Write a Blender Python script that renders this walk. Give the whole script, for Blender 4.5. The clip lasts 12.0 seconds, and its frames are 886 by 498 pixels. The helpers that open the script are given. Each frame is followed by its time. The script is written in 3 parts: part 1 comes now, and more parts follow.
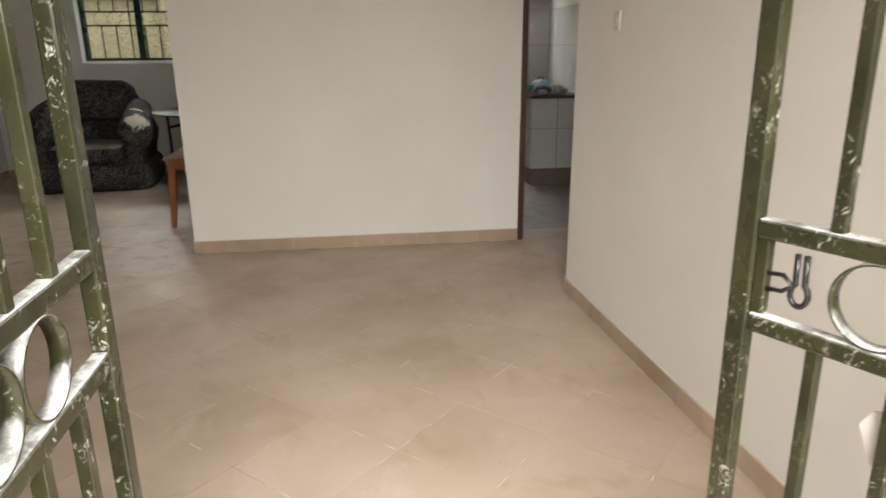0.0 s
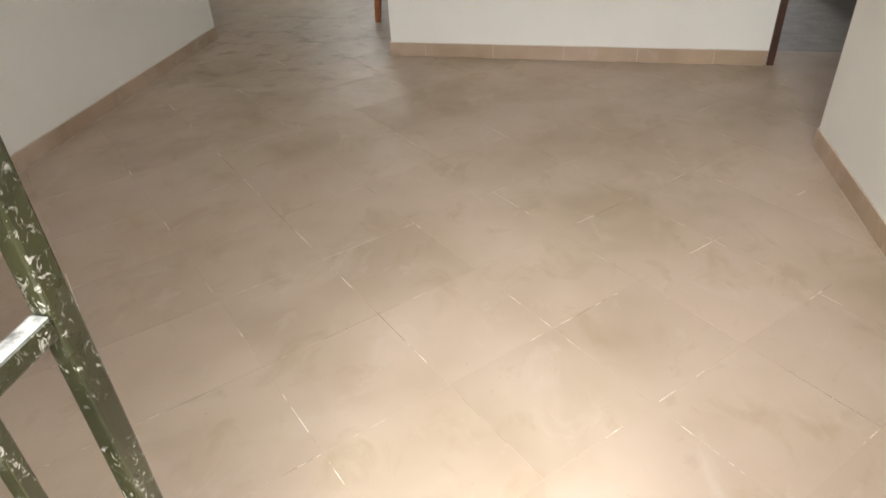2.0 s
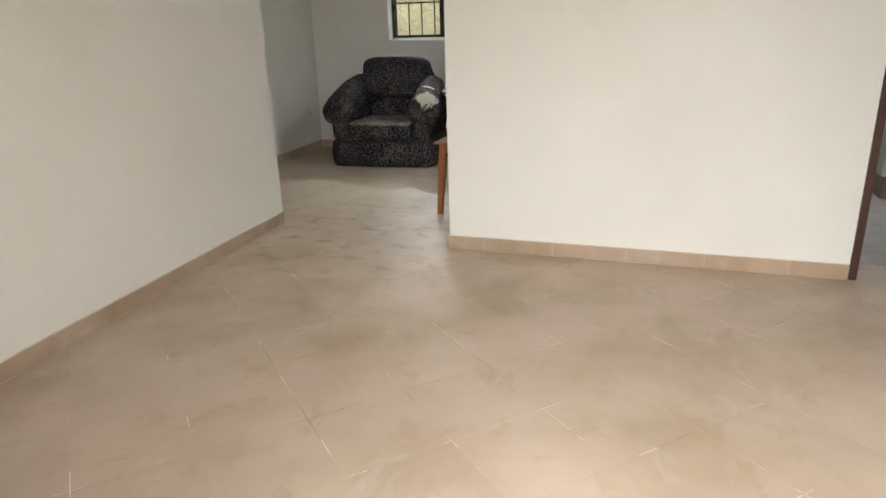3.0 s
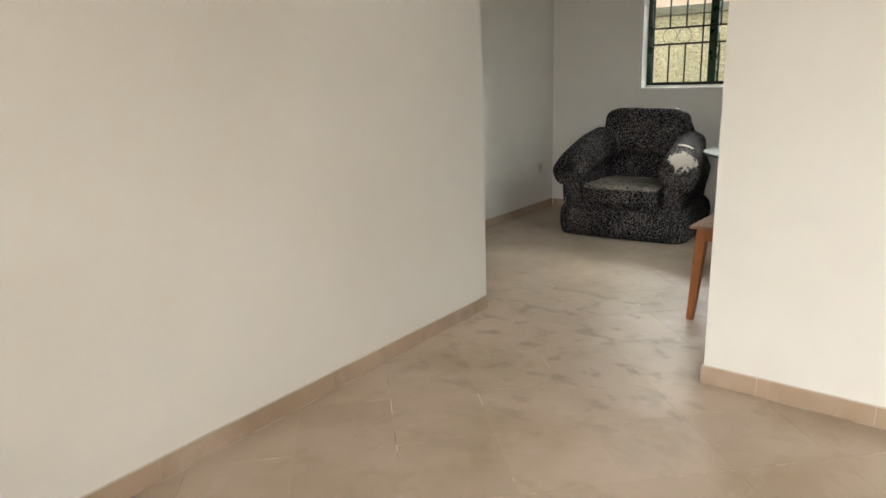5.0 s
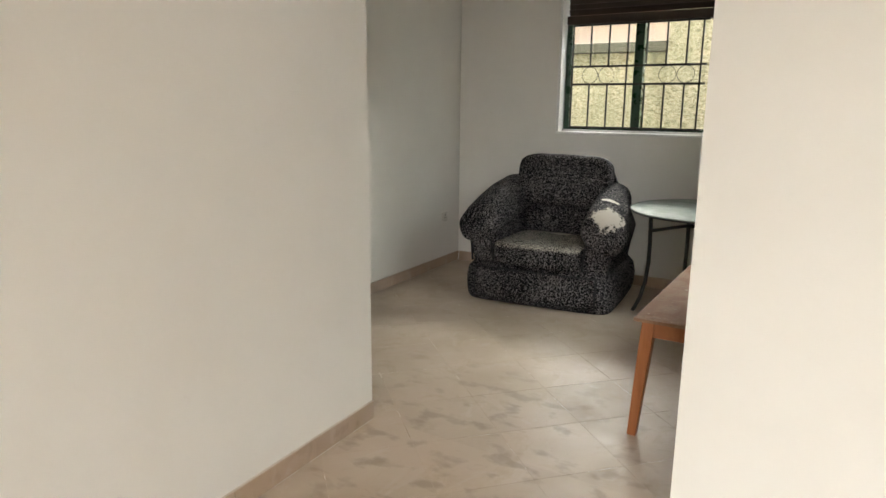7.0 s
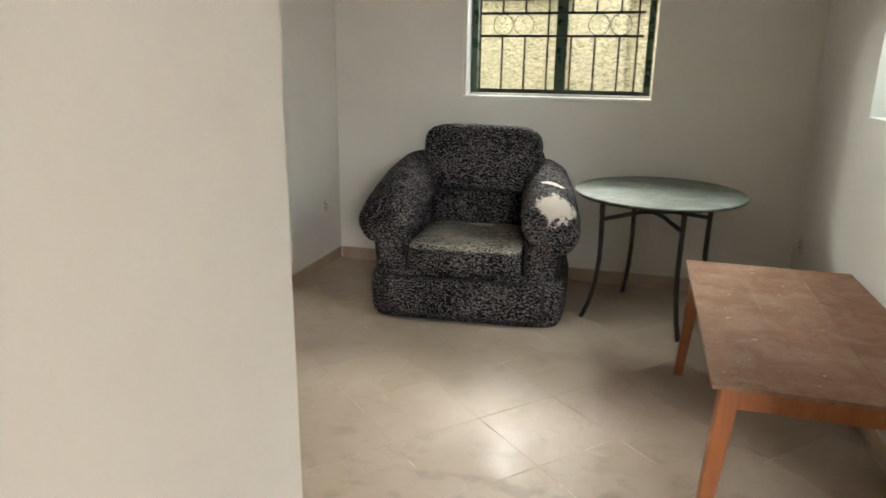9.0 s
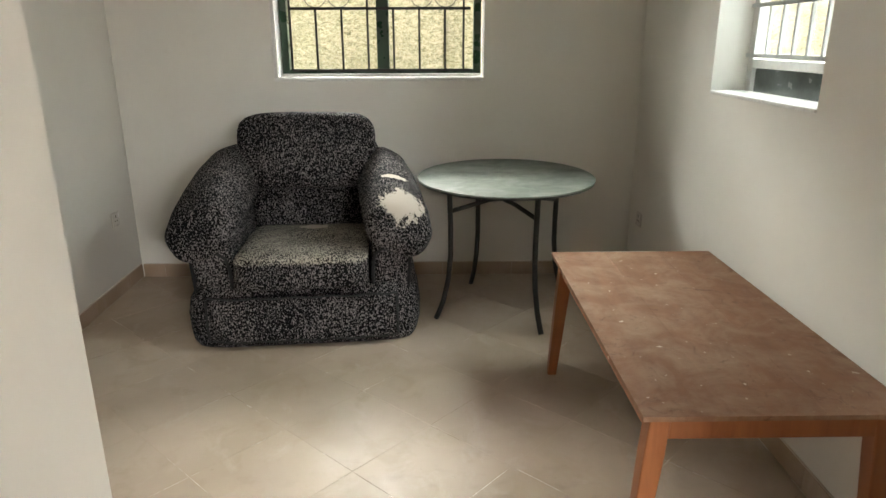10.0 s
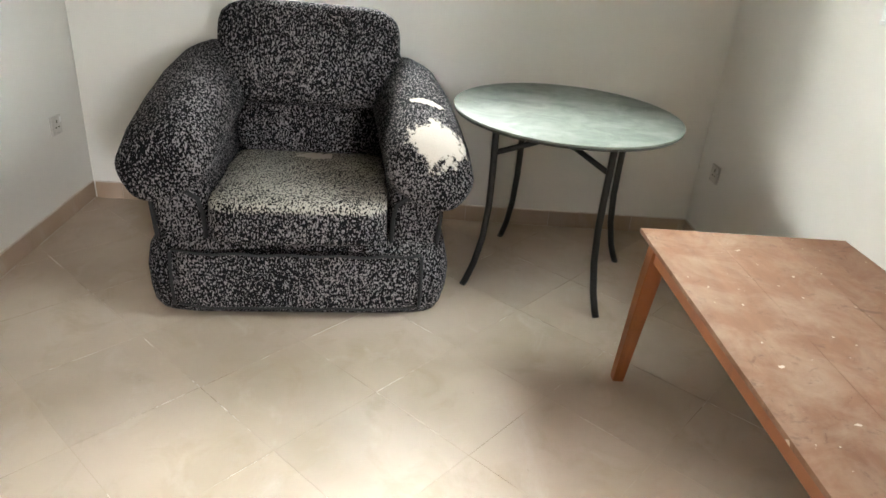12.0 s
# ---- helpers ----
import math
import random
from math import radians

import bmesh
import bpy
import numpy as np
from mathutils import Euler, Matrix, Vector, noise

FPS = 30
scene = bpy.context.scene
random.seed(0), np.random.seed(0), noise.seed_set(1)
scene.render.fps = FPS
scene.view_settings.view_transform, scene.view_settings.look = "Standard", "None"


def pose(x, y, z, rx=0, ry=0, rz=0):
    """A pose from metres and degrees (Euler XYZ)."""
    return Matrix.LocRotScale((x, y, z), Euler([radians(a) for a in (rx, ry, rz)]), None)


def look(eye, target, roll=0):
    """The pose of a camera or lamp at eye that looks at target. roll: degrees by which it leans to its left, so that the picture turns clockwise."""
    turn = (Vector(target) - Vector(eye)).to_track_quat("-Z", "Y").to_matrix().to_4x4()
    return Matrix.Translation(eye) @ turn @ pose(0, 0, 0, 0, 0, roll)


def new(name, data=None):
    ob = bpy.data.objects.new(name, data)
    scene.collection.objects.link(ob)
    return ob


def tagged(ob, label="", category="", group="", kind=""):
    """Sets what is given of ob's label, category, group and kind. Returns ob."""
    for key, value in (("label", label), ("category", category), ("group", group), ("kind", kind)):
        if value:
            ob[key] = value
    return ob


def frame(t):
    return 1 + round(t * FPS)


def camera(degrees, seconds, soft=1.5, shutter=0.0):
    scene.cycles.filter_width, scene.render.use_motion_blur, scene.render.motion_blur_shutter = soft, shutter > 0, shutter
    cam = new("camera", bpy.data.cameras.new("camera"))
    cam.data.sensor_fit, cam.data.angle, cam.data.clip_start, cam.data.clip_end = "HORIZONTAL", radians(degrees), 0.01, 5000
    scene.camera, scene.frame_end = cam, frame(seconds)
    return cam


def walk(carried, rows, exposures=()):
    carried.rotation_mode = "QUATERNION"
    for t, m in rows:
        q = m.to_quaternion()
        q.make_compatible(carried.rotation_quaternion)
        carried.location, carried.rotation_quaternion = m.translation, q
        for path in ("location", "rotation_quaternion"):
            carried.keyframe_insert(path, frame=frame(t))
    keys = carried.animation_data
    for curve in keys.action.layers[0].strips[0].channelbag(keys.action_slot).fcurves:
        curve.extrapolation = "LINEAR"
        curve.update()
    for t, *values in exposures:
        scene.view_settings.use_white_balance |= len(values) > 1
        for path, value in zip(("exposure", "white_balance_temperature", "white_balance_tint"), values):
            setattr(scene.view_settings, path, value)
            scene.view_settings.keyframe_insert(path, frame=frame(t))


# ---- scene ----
cam = camera(67.5, 12.0, shutter=0.2)
PATH = [
    (0, (0.447, 0.327, 1.388), (0.696, 2.224, 0.807), -0.4),
    (0.5, (0.487, 0.478, 1.379), (0.398, 2.333, 0.637), -4.2),
    (1, (0.58, 0.636, 1.368), (0.323, 2.458, 0.585), -5.1),
    (1.5, (0.616, 0.709, 1.38), (0.34, 2.498, 0.529), -2.5),
    (2, (0.598, 0.785, 1.398), (0.208, 2.396, 0.279), -2.9),
    (2.5, (0.631, 0.93, 1.442), (0.125, 2.692, 0.641), -0.1),
    (3, (0.608, 1.036, 1.42), (-0.007, 2.827, 0.775), -1.7),
    (3.5, (0.569, 1.222, 1.443), (-0.37, 2.843, 0.743), -2.9),
    (3.7, (0.553, 1.315, 1.438), (-0.52, 2.842, 0.72), -3.1),
    (5.3, (0.12, 2.208, 1.422), (-1.152, 3.674, 0.94), -0.5),
    (5.5, (0.093, 2.285, 1.407), (-1.206, 3.727, 0.924), 0.6),
    (6, (-0.083, 2.57, 1.426), (-1.242, 4.139, 0.985), 2.6),
    (6.5, (-0.265, 2.782, 1.426), (-1.248, 4.447, 0.914), 2.5),
    (6.7, (-0.268, 2.856, 1.468), (-1.326, 4.496, 1.031), 0.6),
    (8.3, (-1.095, 3.54, 1.442), (-1.716, 5.384, 0.983), 0.1),
    (8.5, (-1.155, 3.678, 1.447), (-1.884, 5.484, 0.992), -2.4),
    (9, (-1.322, 3.854, 1.442), (-1.862, 5.705, 0.911), 0.8),
    (9.5, (-1.488, 4.11, 1.456), (-1.539, 6.029, 0.898), 1.3),
    (10, (-1.575, 4.309, 1.465), (-1.55, 6.216, 0.864), -0.2),
    (10.5, (-1.59, 4.503, 1.464), (-1.796, 6.356, 0.741), -3.3),
    (11, (-1.64, 4.735, 1.414), (-1.736, 6.529, 0.536), -0.4),
    (11.5, (-1.78, 4.958, 1.45), (-1.676, 6.786, 0.645), 3.0),
    (12, (-1.813, 5.113, 1.398), (-1.712, 6.914, 0.535), 4.9),
]
EXPOSURES = [(0.0, 1.12, 6500, 10), (0.5, 1.5, 6200, 9), (1.0, 1.5, 6200, 9), (1.5, 1.55, 6200, 9), (2.0, 1.28, 6250, 9), (2.5, 1.6, 6250, 9), (3.5, 1.86, 6250, 9), (5.5, 2.02, 6400, 9), (6.5, 2.1, 6350, 9), (8.5, 2.38, 6400, 10), (10.0, 2.56, 6400, 9), (10.5, 2.55, 6400, 9), (11.0, 3.0, 6150, 9), (11.5, 2.95, 6200, 9), (12.0, 3.4, 6050, 10)]
walk(cam, [(t, look(eye, target, roll)) for t, eye, target, roll in PATH], EXPOSURES)

# ---- world and light ----
world = bpy.data.worlds.new("sky")
scene.world = world
world.use_nodes = True
wn = world.node_tree
sky = wn.nodes.new("ShaderNodeTexSky")
sky.sky_type, sky.sun_disc = "NISHITA", False
sky.sun_elevation, sky.sun_rotation = radians(52), radians(200)
sky.air_density, sky.dust_density = 1.0, 3.0
wn.links.new(sky.outputs["Color"], wn.nodes["Background"].inputs["Color"])
wn.nodes["Background"].inputs["Strength"].default_value = 0.12

sun = new("sun", bpy.data.lights.new("sun", "SUN"))
sun.data.energy, sun.data.angle, sun.data.color = 0.8, radians(15), (1.0, 0.95, 0.87)
sun.matrix_world = look((0, 0, 10), (1.5, 3.6, 0))


def opening_light(name, eye, target, sx, sy, watts, color):
    """Soft daylight coming in by a real opening."""
    data = bpy.data.lights.new(name, "AREA")
    data.shape, data.size, data.size_y, data.energy, data.color = "RECTANGLE", sx, sy, watts, color
    ob = new(name, data)
    ob.matrix_world = look(eye, target)
    return ob


opening_light("door_daylight", (1.6, -2.4, 3.4), (-0.3, 3.7, 0.40), 7.0, 2.7, 800, (1.0, 0.965, 0.92))
opening_light("window_daylight_north", (-2.25, 10.7, 3.15), (-1.85, 6.6, 0.2), 4.6, 0.5, 118, (1.0, 0.985, 0.90))
opening_light("window_daylight_court", (0.75, 6.95, 3.3), (-1.7, 7.0, 0.3), 1.6, 1.6, 36, (0.9, 1.0, 0.96))
opening_light("window_daylight_kitchen", (2.1, 9.5, 2.9), (2.1, 7.0, 0.6), 1.0, 0.7, 30, (1.0, 0.98, 0.95))


# ---- materials ----
def material(name):
    m = bpy.data.materials.new(name)
    m.use_nodes = True
    return m, m.node_tree.nodes, m.node_tree.links, m.node_tree.nodes["Principled BSDF"]


def coords(n, l, scale=(1, 1, 1)):
    c, mp = n.new("ShaderNodeTexCoord"), n.new("ShaderNodeMapping")
    mp.inputs["Scale"].default_value = scale
    l.new(c.outputs["Object"], mp.inputs["Vector"])
    return mp.outputs["Vector"]


def world_coords(n, l, scale=(1, 1, 1)):
    c, mp = n.new("ShaderNodeNewGeometry"), n.new("ShaderNodeMapping")
    mp.inputs["Scale"].default_value = scale
    l.new(c.outputs["Position"], mp.inputs["Vector"])
    return mp.outputs["Vector"]


def noise_node(n, l, vec, scale, detail=4.0, rough=0.55, warp=0.0):
    t = n.new("ShaderNodeTexNoise")
    t.inputs["Scale"].default_value, t.inputs["Detail"].default_value = scale, detail
    t.inputs["Roughness"].default_value, t.inputs["Distortion"].default_value = rough, warp
    l.new(vec, t.inputs["Vector"])
    return t.outputs["Fac"]


def ramp(n, l, fac, stops):
    r = n.new("ShaderNodeValToRGB")
    e = r.color_ramp.elements
    while len(e) < len(stops):
        e.new(0.5)
    for k, (p, c) in zip(e, stops):
        k.position, k.color = p, (c, c, c, 1) if isinstance(c, (int, float)) else (*c, 1)
    l.new(fac, r.inputs["Fac"])
    return r.outputs["Color"]


def mix(n, l, fac, a, b, mode="MIX"):
    x = n.new("ShaderNodeMix")
    x.data_type, x.blend_type = "RGBA", mode
    for s, v in ((x.inputs[0], fac), (x.inputs[6], a), (x.inputs[7], b)):
        if isinstance(v, (int, float)):
            s.default_value = v
        elif isinstance(v, tuple):
            s.default_value = (*v, 1)
        else:
            l.new(v, s)
    return x.outputs[2]


def bump(n, l, b, height, strength, distance=0.01):
    k = n.new("ShaderNodeBump")
    k.inputs["Strength"].default_value, k.inputs["Distance"].default_value = strength, distance
    l.new(height, k.inputs["Height"])
    l.new(k.outputs["Normal"], b.inputs["Normal"])


def worn(name, base, other, amount=0.5, rough=0.5, metal=0.0, scale=6.0, grain=60.0, relief=0.15):
    """A surface of two near colours, mottled at two scales, with fine relief."""
    m, n, l, b = material(name)
    v = world_coords(n, l)
    big = ramp(n, l, noise_node(n, l, v, scale, 5), [(0.35, 0.0), (0.7, amount)])
    fine = noise_node(n, l, v, grain, 3)
    c = mix(n, l, big, base, other)
    c = mix(n, l, 0.25, c, ramp(n, l, fine, [(0.3, 0.55), (0.7, 1.0)]), "MULTIPLY")
    l.new(c, b.inputs["Base Color"])
    b.inputs["Metallic"].default_value = metal
    l.new(ramp(n, l, noise_node(n, l, v, scale * 2, 3), [(0.3, max(rough - 0.1, 0.05)), (0.7, min(rough + 0.12, 1))]), b.inputs["Roughness"])
    bump(n, l, b, fine, relief, 0.003)
    return m


def paint_material():
    m, n, l, b = material("wall_paint")
    v = world_coords(n, l)
    cloud = noise_node(n, l, v, 1.3, 4)
    c = ramp(n, l, cloud, [(0.3, (0.70, 0.675, 0.617)), (0.7, (0.755, 0.735, 0.68))])
    smudge = ramp(n, l, noise_node(n, l, v, 9, 6, 0.7), [(0.66, 0.0), (0.8, 0.28)])
    c = mix(n, l, smudge, c, (0.56, 0.51, 0.44))
    l.new(c, b.inputs["Base Color"])
    b.inputs["Roughness"].default_value = 0.55
    b.inputs["Specular IOR Level"].default_value = 0.35
    bump(n, l, b, noise_node(n, l, v, 55, 4), 0.08, 0.004)
    return m


def tile_material(name, dark, light, rough=0.33):
    """Glazed beige floor tile: soft stone marbling, dust and scuffs."""
    m, n, l, b = material(name)
    v = world_coords(n, l)
    info = n.new("ShaderNodeObjectInfo")
    cloud = noise_node(n, l, v, 2.0, 3, 0.5, 0.3)
    c = ramp(n, l, cloud, [(0.34, dark), (0.66, light)])
    rosy = ramp(n, l, noise_node(n, l, v, 1.2, 3, 0.5, 0.2), [(0.40, 0.0), (0.64, 0.5)])
    c = mix(n, l, rosy, c, (0.515, 0.41, 0.335))
    ochre = ramp(n, l, noise_node(n, l, world_coords(n, l, (1.3, 1.0, 1)), 4.5, 5, 0.6, 0.7), [(0.54, 0.0), (0.68, 0.45)])
    c = mix(n, l, ochre, c, (0.385, 0.295, 0.19))
    tone = ramp(n, l, info.outputs["Random"], [(0.0, 0.93), (1.0, 1.0)])
    c = mix(n, l, 1.0, c, tone, "MULTIPLY")
    residue = ramp(n, l, noise_node(n, l, world_coords(n, l, (2.4, 1.5, 1)), 2.4, 6, 0.62, 0.8), [(0.56, 0.0), (0.70, 0.45)])
    c = mix(n, l, residue, c, (0.53, 0.455, 0.385))
    speck = ramp(n, l, noise_node(n, l, v, 22, 5, 0.7, 0.3), [(0.66, 0.0), (0.74, 0.35)])
    c = mix(n, l, speck, c, (0.22, 0.16, 0.11))
    near = n.new("ShaderNodeVectorMath")
    near.operation = "DISTANCE"
    l.new(world_coords(n, l), near.inputs[0])
    near.inputs[1].default_value = (-1.5, 5.2, 0)
    foot = ramp(n, l, noise_node(n, l, world_coords(n, l, (1.0, 1.5, 1)), 6.5, 3, 0.5, 0.2), [(0.55, 0.0), (0.67, 0.42)])
    reach = ramp(n, l, half(n, l, near.outputs["Value"]), [(0.25, 1.0), (0.75, 0.0)])
    c = mix(n, l, mix(n, l, 1.0, foot, reach, "MULTIPLY"), c, (0.185, 0.145, 0.095))
    l.new(c, b.inputs["Base Color"])
    haze = noise_node(n, l, v, 5.0, 5, 0.6)
    l.new(ramp(n, l, haze, [(0.3, rough - 0.08), (0.7, rough + 0.17)]), b.inputs["Roughness"])
    b.inputs["Specular IOR Level"].default_value = 0.3
    bump(n, l, b, noise_node(n, l, v, 14, 5), 0.05, 0.004)
    return m


def fabric_material(name, patches=(), seat=0.0, pale=(0.185, 0.168, 0.166)):
    """Dark plush with short pale flecks; bare beige cloth where it has worn through."""
    m, n, l, b = material(name)
    v = coords(n, l)
    fl = noise_node(n, l, coords(n, l, (1.35, 0.9, 0.85)), 128, 2, 0.5, 0.3)
    wear = noise_node(n, l, v, 4.0, 5, 0.6)
    th = n.new("ShaderNodeMath")
    th.operation = "MULTIPLY_ADD"
    l.new(wear, th.inputs[0])
    th.inputs[1].default_value, th.inputs[2].default_value = 0.22, -0.115
    sep = n.new("ShaderNodeSeparateXYZ")
    l.new(v, sep.inputs[0])
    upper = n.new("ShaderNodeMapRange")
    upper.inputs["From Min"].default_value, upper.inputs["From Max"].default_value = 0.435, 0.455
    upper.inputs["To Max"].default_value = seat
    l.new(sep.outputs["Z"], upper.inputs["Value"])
    lift = n.new("ShaderNodeMath")
    lift.operation = "ADD"
    l.new(th.outputs[0], lift.inputs[0])
    l.new(upper.outputs[0], lift.inputs[1])
    s = n.new("ShaderNodeMath")
    s.operation = "ADD"
    l.new(fl, s.inputs[0])
    l.new(lift.outputs[0], s.inputs[1])
    flecks = ramp(n, l, s.outputs[0], [(0.535, 0.0), (0.575, 1.0)])
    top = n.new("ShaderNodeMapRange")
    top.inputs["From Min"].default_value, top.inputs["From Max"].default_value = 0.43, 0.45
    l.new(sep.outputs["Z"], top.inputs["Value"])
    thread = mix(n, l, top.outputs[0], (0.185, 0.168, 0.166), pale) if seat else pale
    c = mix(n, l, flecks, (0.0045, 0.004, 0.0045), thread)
    for (px, py, pz), (rx, ry, rz) in patches:
        mp = n.new("ShaderNodeMapping")
        mp.inputs["Location"].default_value = (-px / rx, -py / ry, -pz / rz)
        mp.inputs["Scale"].default_value = (1 / rx, 1 / ry, 1 / rz)
        tc = n.new("ShaderNodeTexCoord")
        l.new(tc.outputs["Object"], mp.inputs["Vector"])
        ln = n.new("ShaderNodeVectorMath")
        ln.operation = "LENGTH"
        l.new(mp.outputs["Vector"], ln.inputs[0])
        ad = n.new("ShaderNodeMath")
        ad.operation = "MULTIPLY_ADD"
        l.new(noise_node(n, l, v, 26, 7, 0.75), ad.inputs[0])
        ad.inputs[1].default_value = 1.3
        l.new(ln.outputs["Value"], ad.inputs[2])
        c = mix(n, l, ramp(n, l, half(n, l, ad.outputs[0]), [(0.565, 1.0), (0.60, 0.0)]), c, (0.50, 0.445, 0.38))
    l.new(c, b.inputs["Base Color"])
    b.inputs["Roughness"].default_value = 0.85
    b.inputs["Specular IOR Level"].default_value = 0.1
    bump(n, l, b, fl, 0.35, 0.006)
    return m


def half(n, l, value):
    k = n.new("ShaderNodeMath")
    k.operation = "MULTIPLY"
    l.new(value, k.inputs[0])
    k.inputs[1].default_value = 0.5
    return k.outputs[0]


def wood_material(name, dark, light, along=(1.0, 1.0, 1.0), dusty=0.0, rough=0.45):
    m, n, l, b = material(name)
    v = coords(n, l, along)
    grain = noise_node(n, l, v, 14, 6, 0.65, 0.7)
    c = ramp(n, l, grain, [(0.3, dark), (0.7, light)])
    if dusty:
        dust = ramp(n, l, noise_node(n, l, coords(n, l), 7, 7, 0.7, 0.5), [(0.42, 0.0), (0.72, dusty)])
        c = mix(n, l, dust, c, (0.345, 0.25, 0.18))
        stain = ramp(n, l, noise_node(n, l, coords(n, l, (1.2, 1, 1)), 11, 6, 0.75, 1.5), [(0.57, 0.0), (0.66, 0.55)])
        c = mix(n, l, stain, c, (0.10, 0.05, 0.03))
        chip = ramp(n, l, noise_node(n, l, coords(n, l), 30, 3, 0.5), [(0.70, 0.0), (0.72, 0.8)])
        c = mix(n, l, chip, c, (0.62, 0.52, 0.42))
    l.new(c, b.inputs["Base Color"])
    l.new(ramp(n, l, grain, [(0.3, rough + 0.25 * (dusty > 0)), (0.7, rough + 0.2 + 0.2 * (dusty > 0))]), b.inputs["Roughness"])
    b.inputs["Specular IOR Level"].default_value = 0.2 if dusty else 0.4
    bump(n, l, b, grain, 0.12, 0.003)
    return m


def gate_material():
    m, n, l, b = material("gate_paint")
    v = world_coords(n, l)
    c = ramp(n, l, noise_node(n, l, v, 7, 4), [(0.3, (0.013, 0.0135, 0.006)), (0.7, (0.032, 0.032, 0.0135))])
    scr = ramp(n, l, noise_node(n, l, world_coords(n, l, (1, 1, 0.7)), 75, 6, 0.75, 1.2), [(0.57, 0.0), (0.63, 0.6)])
    zone = ramp(n, l, noise_node(n, l, v, 9.0, 3), [(0.43, 0.0), (0.56, 1.0)])
    k = n.new("ShaderNodeMath")
    k.operation = "MULTIPLY"
    l.new(scr, k.inputs[0])
    l.new(zone, k.inputs[1])
    c = mix(n, l, k.outputs[0], c, (0.50, 0.48, 0.42))
    # Upward faces go pale: dust, plus sky reflection painted into the colour.
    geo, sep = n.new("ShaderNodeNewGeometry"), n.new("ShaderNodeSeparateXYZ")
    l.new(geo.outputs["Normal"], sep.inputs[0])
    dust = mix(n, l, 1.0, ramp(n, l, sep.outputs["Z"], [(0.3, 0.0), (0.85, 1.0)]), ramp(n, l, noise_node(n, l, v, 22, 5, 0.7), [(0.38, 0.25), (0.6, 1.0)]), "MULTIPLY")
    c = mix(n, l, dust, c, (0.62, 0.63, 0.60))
    l.new(c, b.inputs["Base Color"])
    l.new(ramp(n, l, noise_node(n, l, v, 12, 4), [(0.3, 0.18), (0.7, 0.34)]), b.inputs["Roughness"])
    bump(n, l, b, noise_node(n, l, v, 45, 4), 0.12, 0.003)
    return m


def glass_material(name, tint=(1, 1, 1), rough=0.0):
    m, n, l, b = material(name)
    b.inputs["Base Color"].default_value = (*tint, 1)
    b.inputs["Transmission Weight"].default_value = 1.0
    b.inputs["Roughness"].default_value = rough
    b.inputs["IOR"].default_value = 1.45
    return m


def grout_material():
    m, n, l, b = material("grout")
    v = world_coords(n, l)
    c = ramp(n, l, noise_node(n, l, v, 2.4, 3), [(0.36, (0.25, 0.185, 0.13)), (0.45, (0.46, 0.37, 0.28))])
    pale = ramp(n, l, noise_node(n, l, v, 3.6, 6, 0.7), [(0.54, 0.0), (0.60, 1.0)])
    l.new(mix(n, l, pale, c, (0.84, 0.78, 0.68)), b.inputs["Base Color"])
    b.inputs["Roughness"].default_value = 0.85
    return m


def roughcast_material():
    m, n, l, b = material("roughcast")
    v = world_coords(n, l, (1.0, 1.0, 1.7))
    lump = noise_node(n, l, v, 30, 5, 0.65, 0.9)
    # Hollows between the lumps are coloured darker to carry their shade.
    c = ramp(n, l, lump, [(0.36, (0.20, 0.19, 0.10)), (0.52, (0.50, 0.46, 0.30)), (0.66, (0.66, 0.61, 0.43))])
    stain = ramp(n, l, noise_node(n, l, world_coords(n, l, (1, 1, 0.4)), 2.2, 4), [(0.45, 0.0), (0.65, 0.45)])
    c = mix(n, l, stain, c, (0.36, 0.37, 0.22))
    l.new(c, b.inputs["Base Color"])
    b.inputs["Roughness"].default_value = 0.95
    bump(n, l, b, lump, 1.0, 0.03)
    return m


PAINT = paint_material()
TILE = tile_material("floor_tile", (0.415, 0.328, 0.235), (0.52, 0.426, 0.33), 0.43)
SKIRT = tile_material("skirting_tile", (0.335, 0.24, 0.16), (0.44, 0.33, 0.23), 0.4)
GROUT = grout_material()
MORTAR = worn("skirting_mortar", (0.66, 0.59, 0.50), (0.52, 0.44, 0.35), 0.7, 0.85)
CEIL = worn("ceiling_paint", (0.74, 0.72, 0.68), (0.68, 0.66, 0.62), 0.5, 0.8)
CEMENT = worn("cement_floor", (0.37, 0.34, 0.30), (0.27, 0.245, 0.21), 0.7, 0.55)
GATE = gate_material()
BROWN = wood_material("brown_frame", (0.035, 0.014, 0.008), (0.075, 0.032, 0.018), (1, 1, 0.1))
GREEN = worn("green_frame", (0.010, 0.035, 0.016), (0.02, 0.055, 0.03), 0.6, 0.3)
BARS = worn("black_bar_paint", (0.012, 0.012, 0.010), (0.03, 0.03, 0.022), 0.5, 0.4)
WHITE_BAR = worn("pale_bar_paint", (0.70, 0.72, 0.70), (0.55, 0.57, 0.55), 0.5, 0.4)
PLATE = worn("cream_plastic", (0.61, 0.58, 0.53), (0.55, 0.52, 0.47), 0.5, 0.35)
WHITE = worn("white_trim", (0.80, 0.79, 0.76), (0.70, 0.69, 0.66), 0.4, 0.45)
SLAT = worn("dark_louvre", (0.035, 0.022, 0.016), (0.06, 0.04, 0.03), 0.5, 0.4)
GLASS = glass_material("clear_glass")
DARKGLASS = worn("obscured_pane", (0.05, 0.06, 0.055), (0.12, 0.14, 0.13), 0.7, 0.2)
FLECK = fabric_material("flecked_plush")
# Dark cloth for the piping, also used for crease shade drawn as tubes.
SEAM = worn("piping_and_crease_shade", (0.006, 0.006, 0.006), (0.02, 0.019, 0.018), 0.6, 0.8)
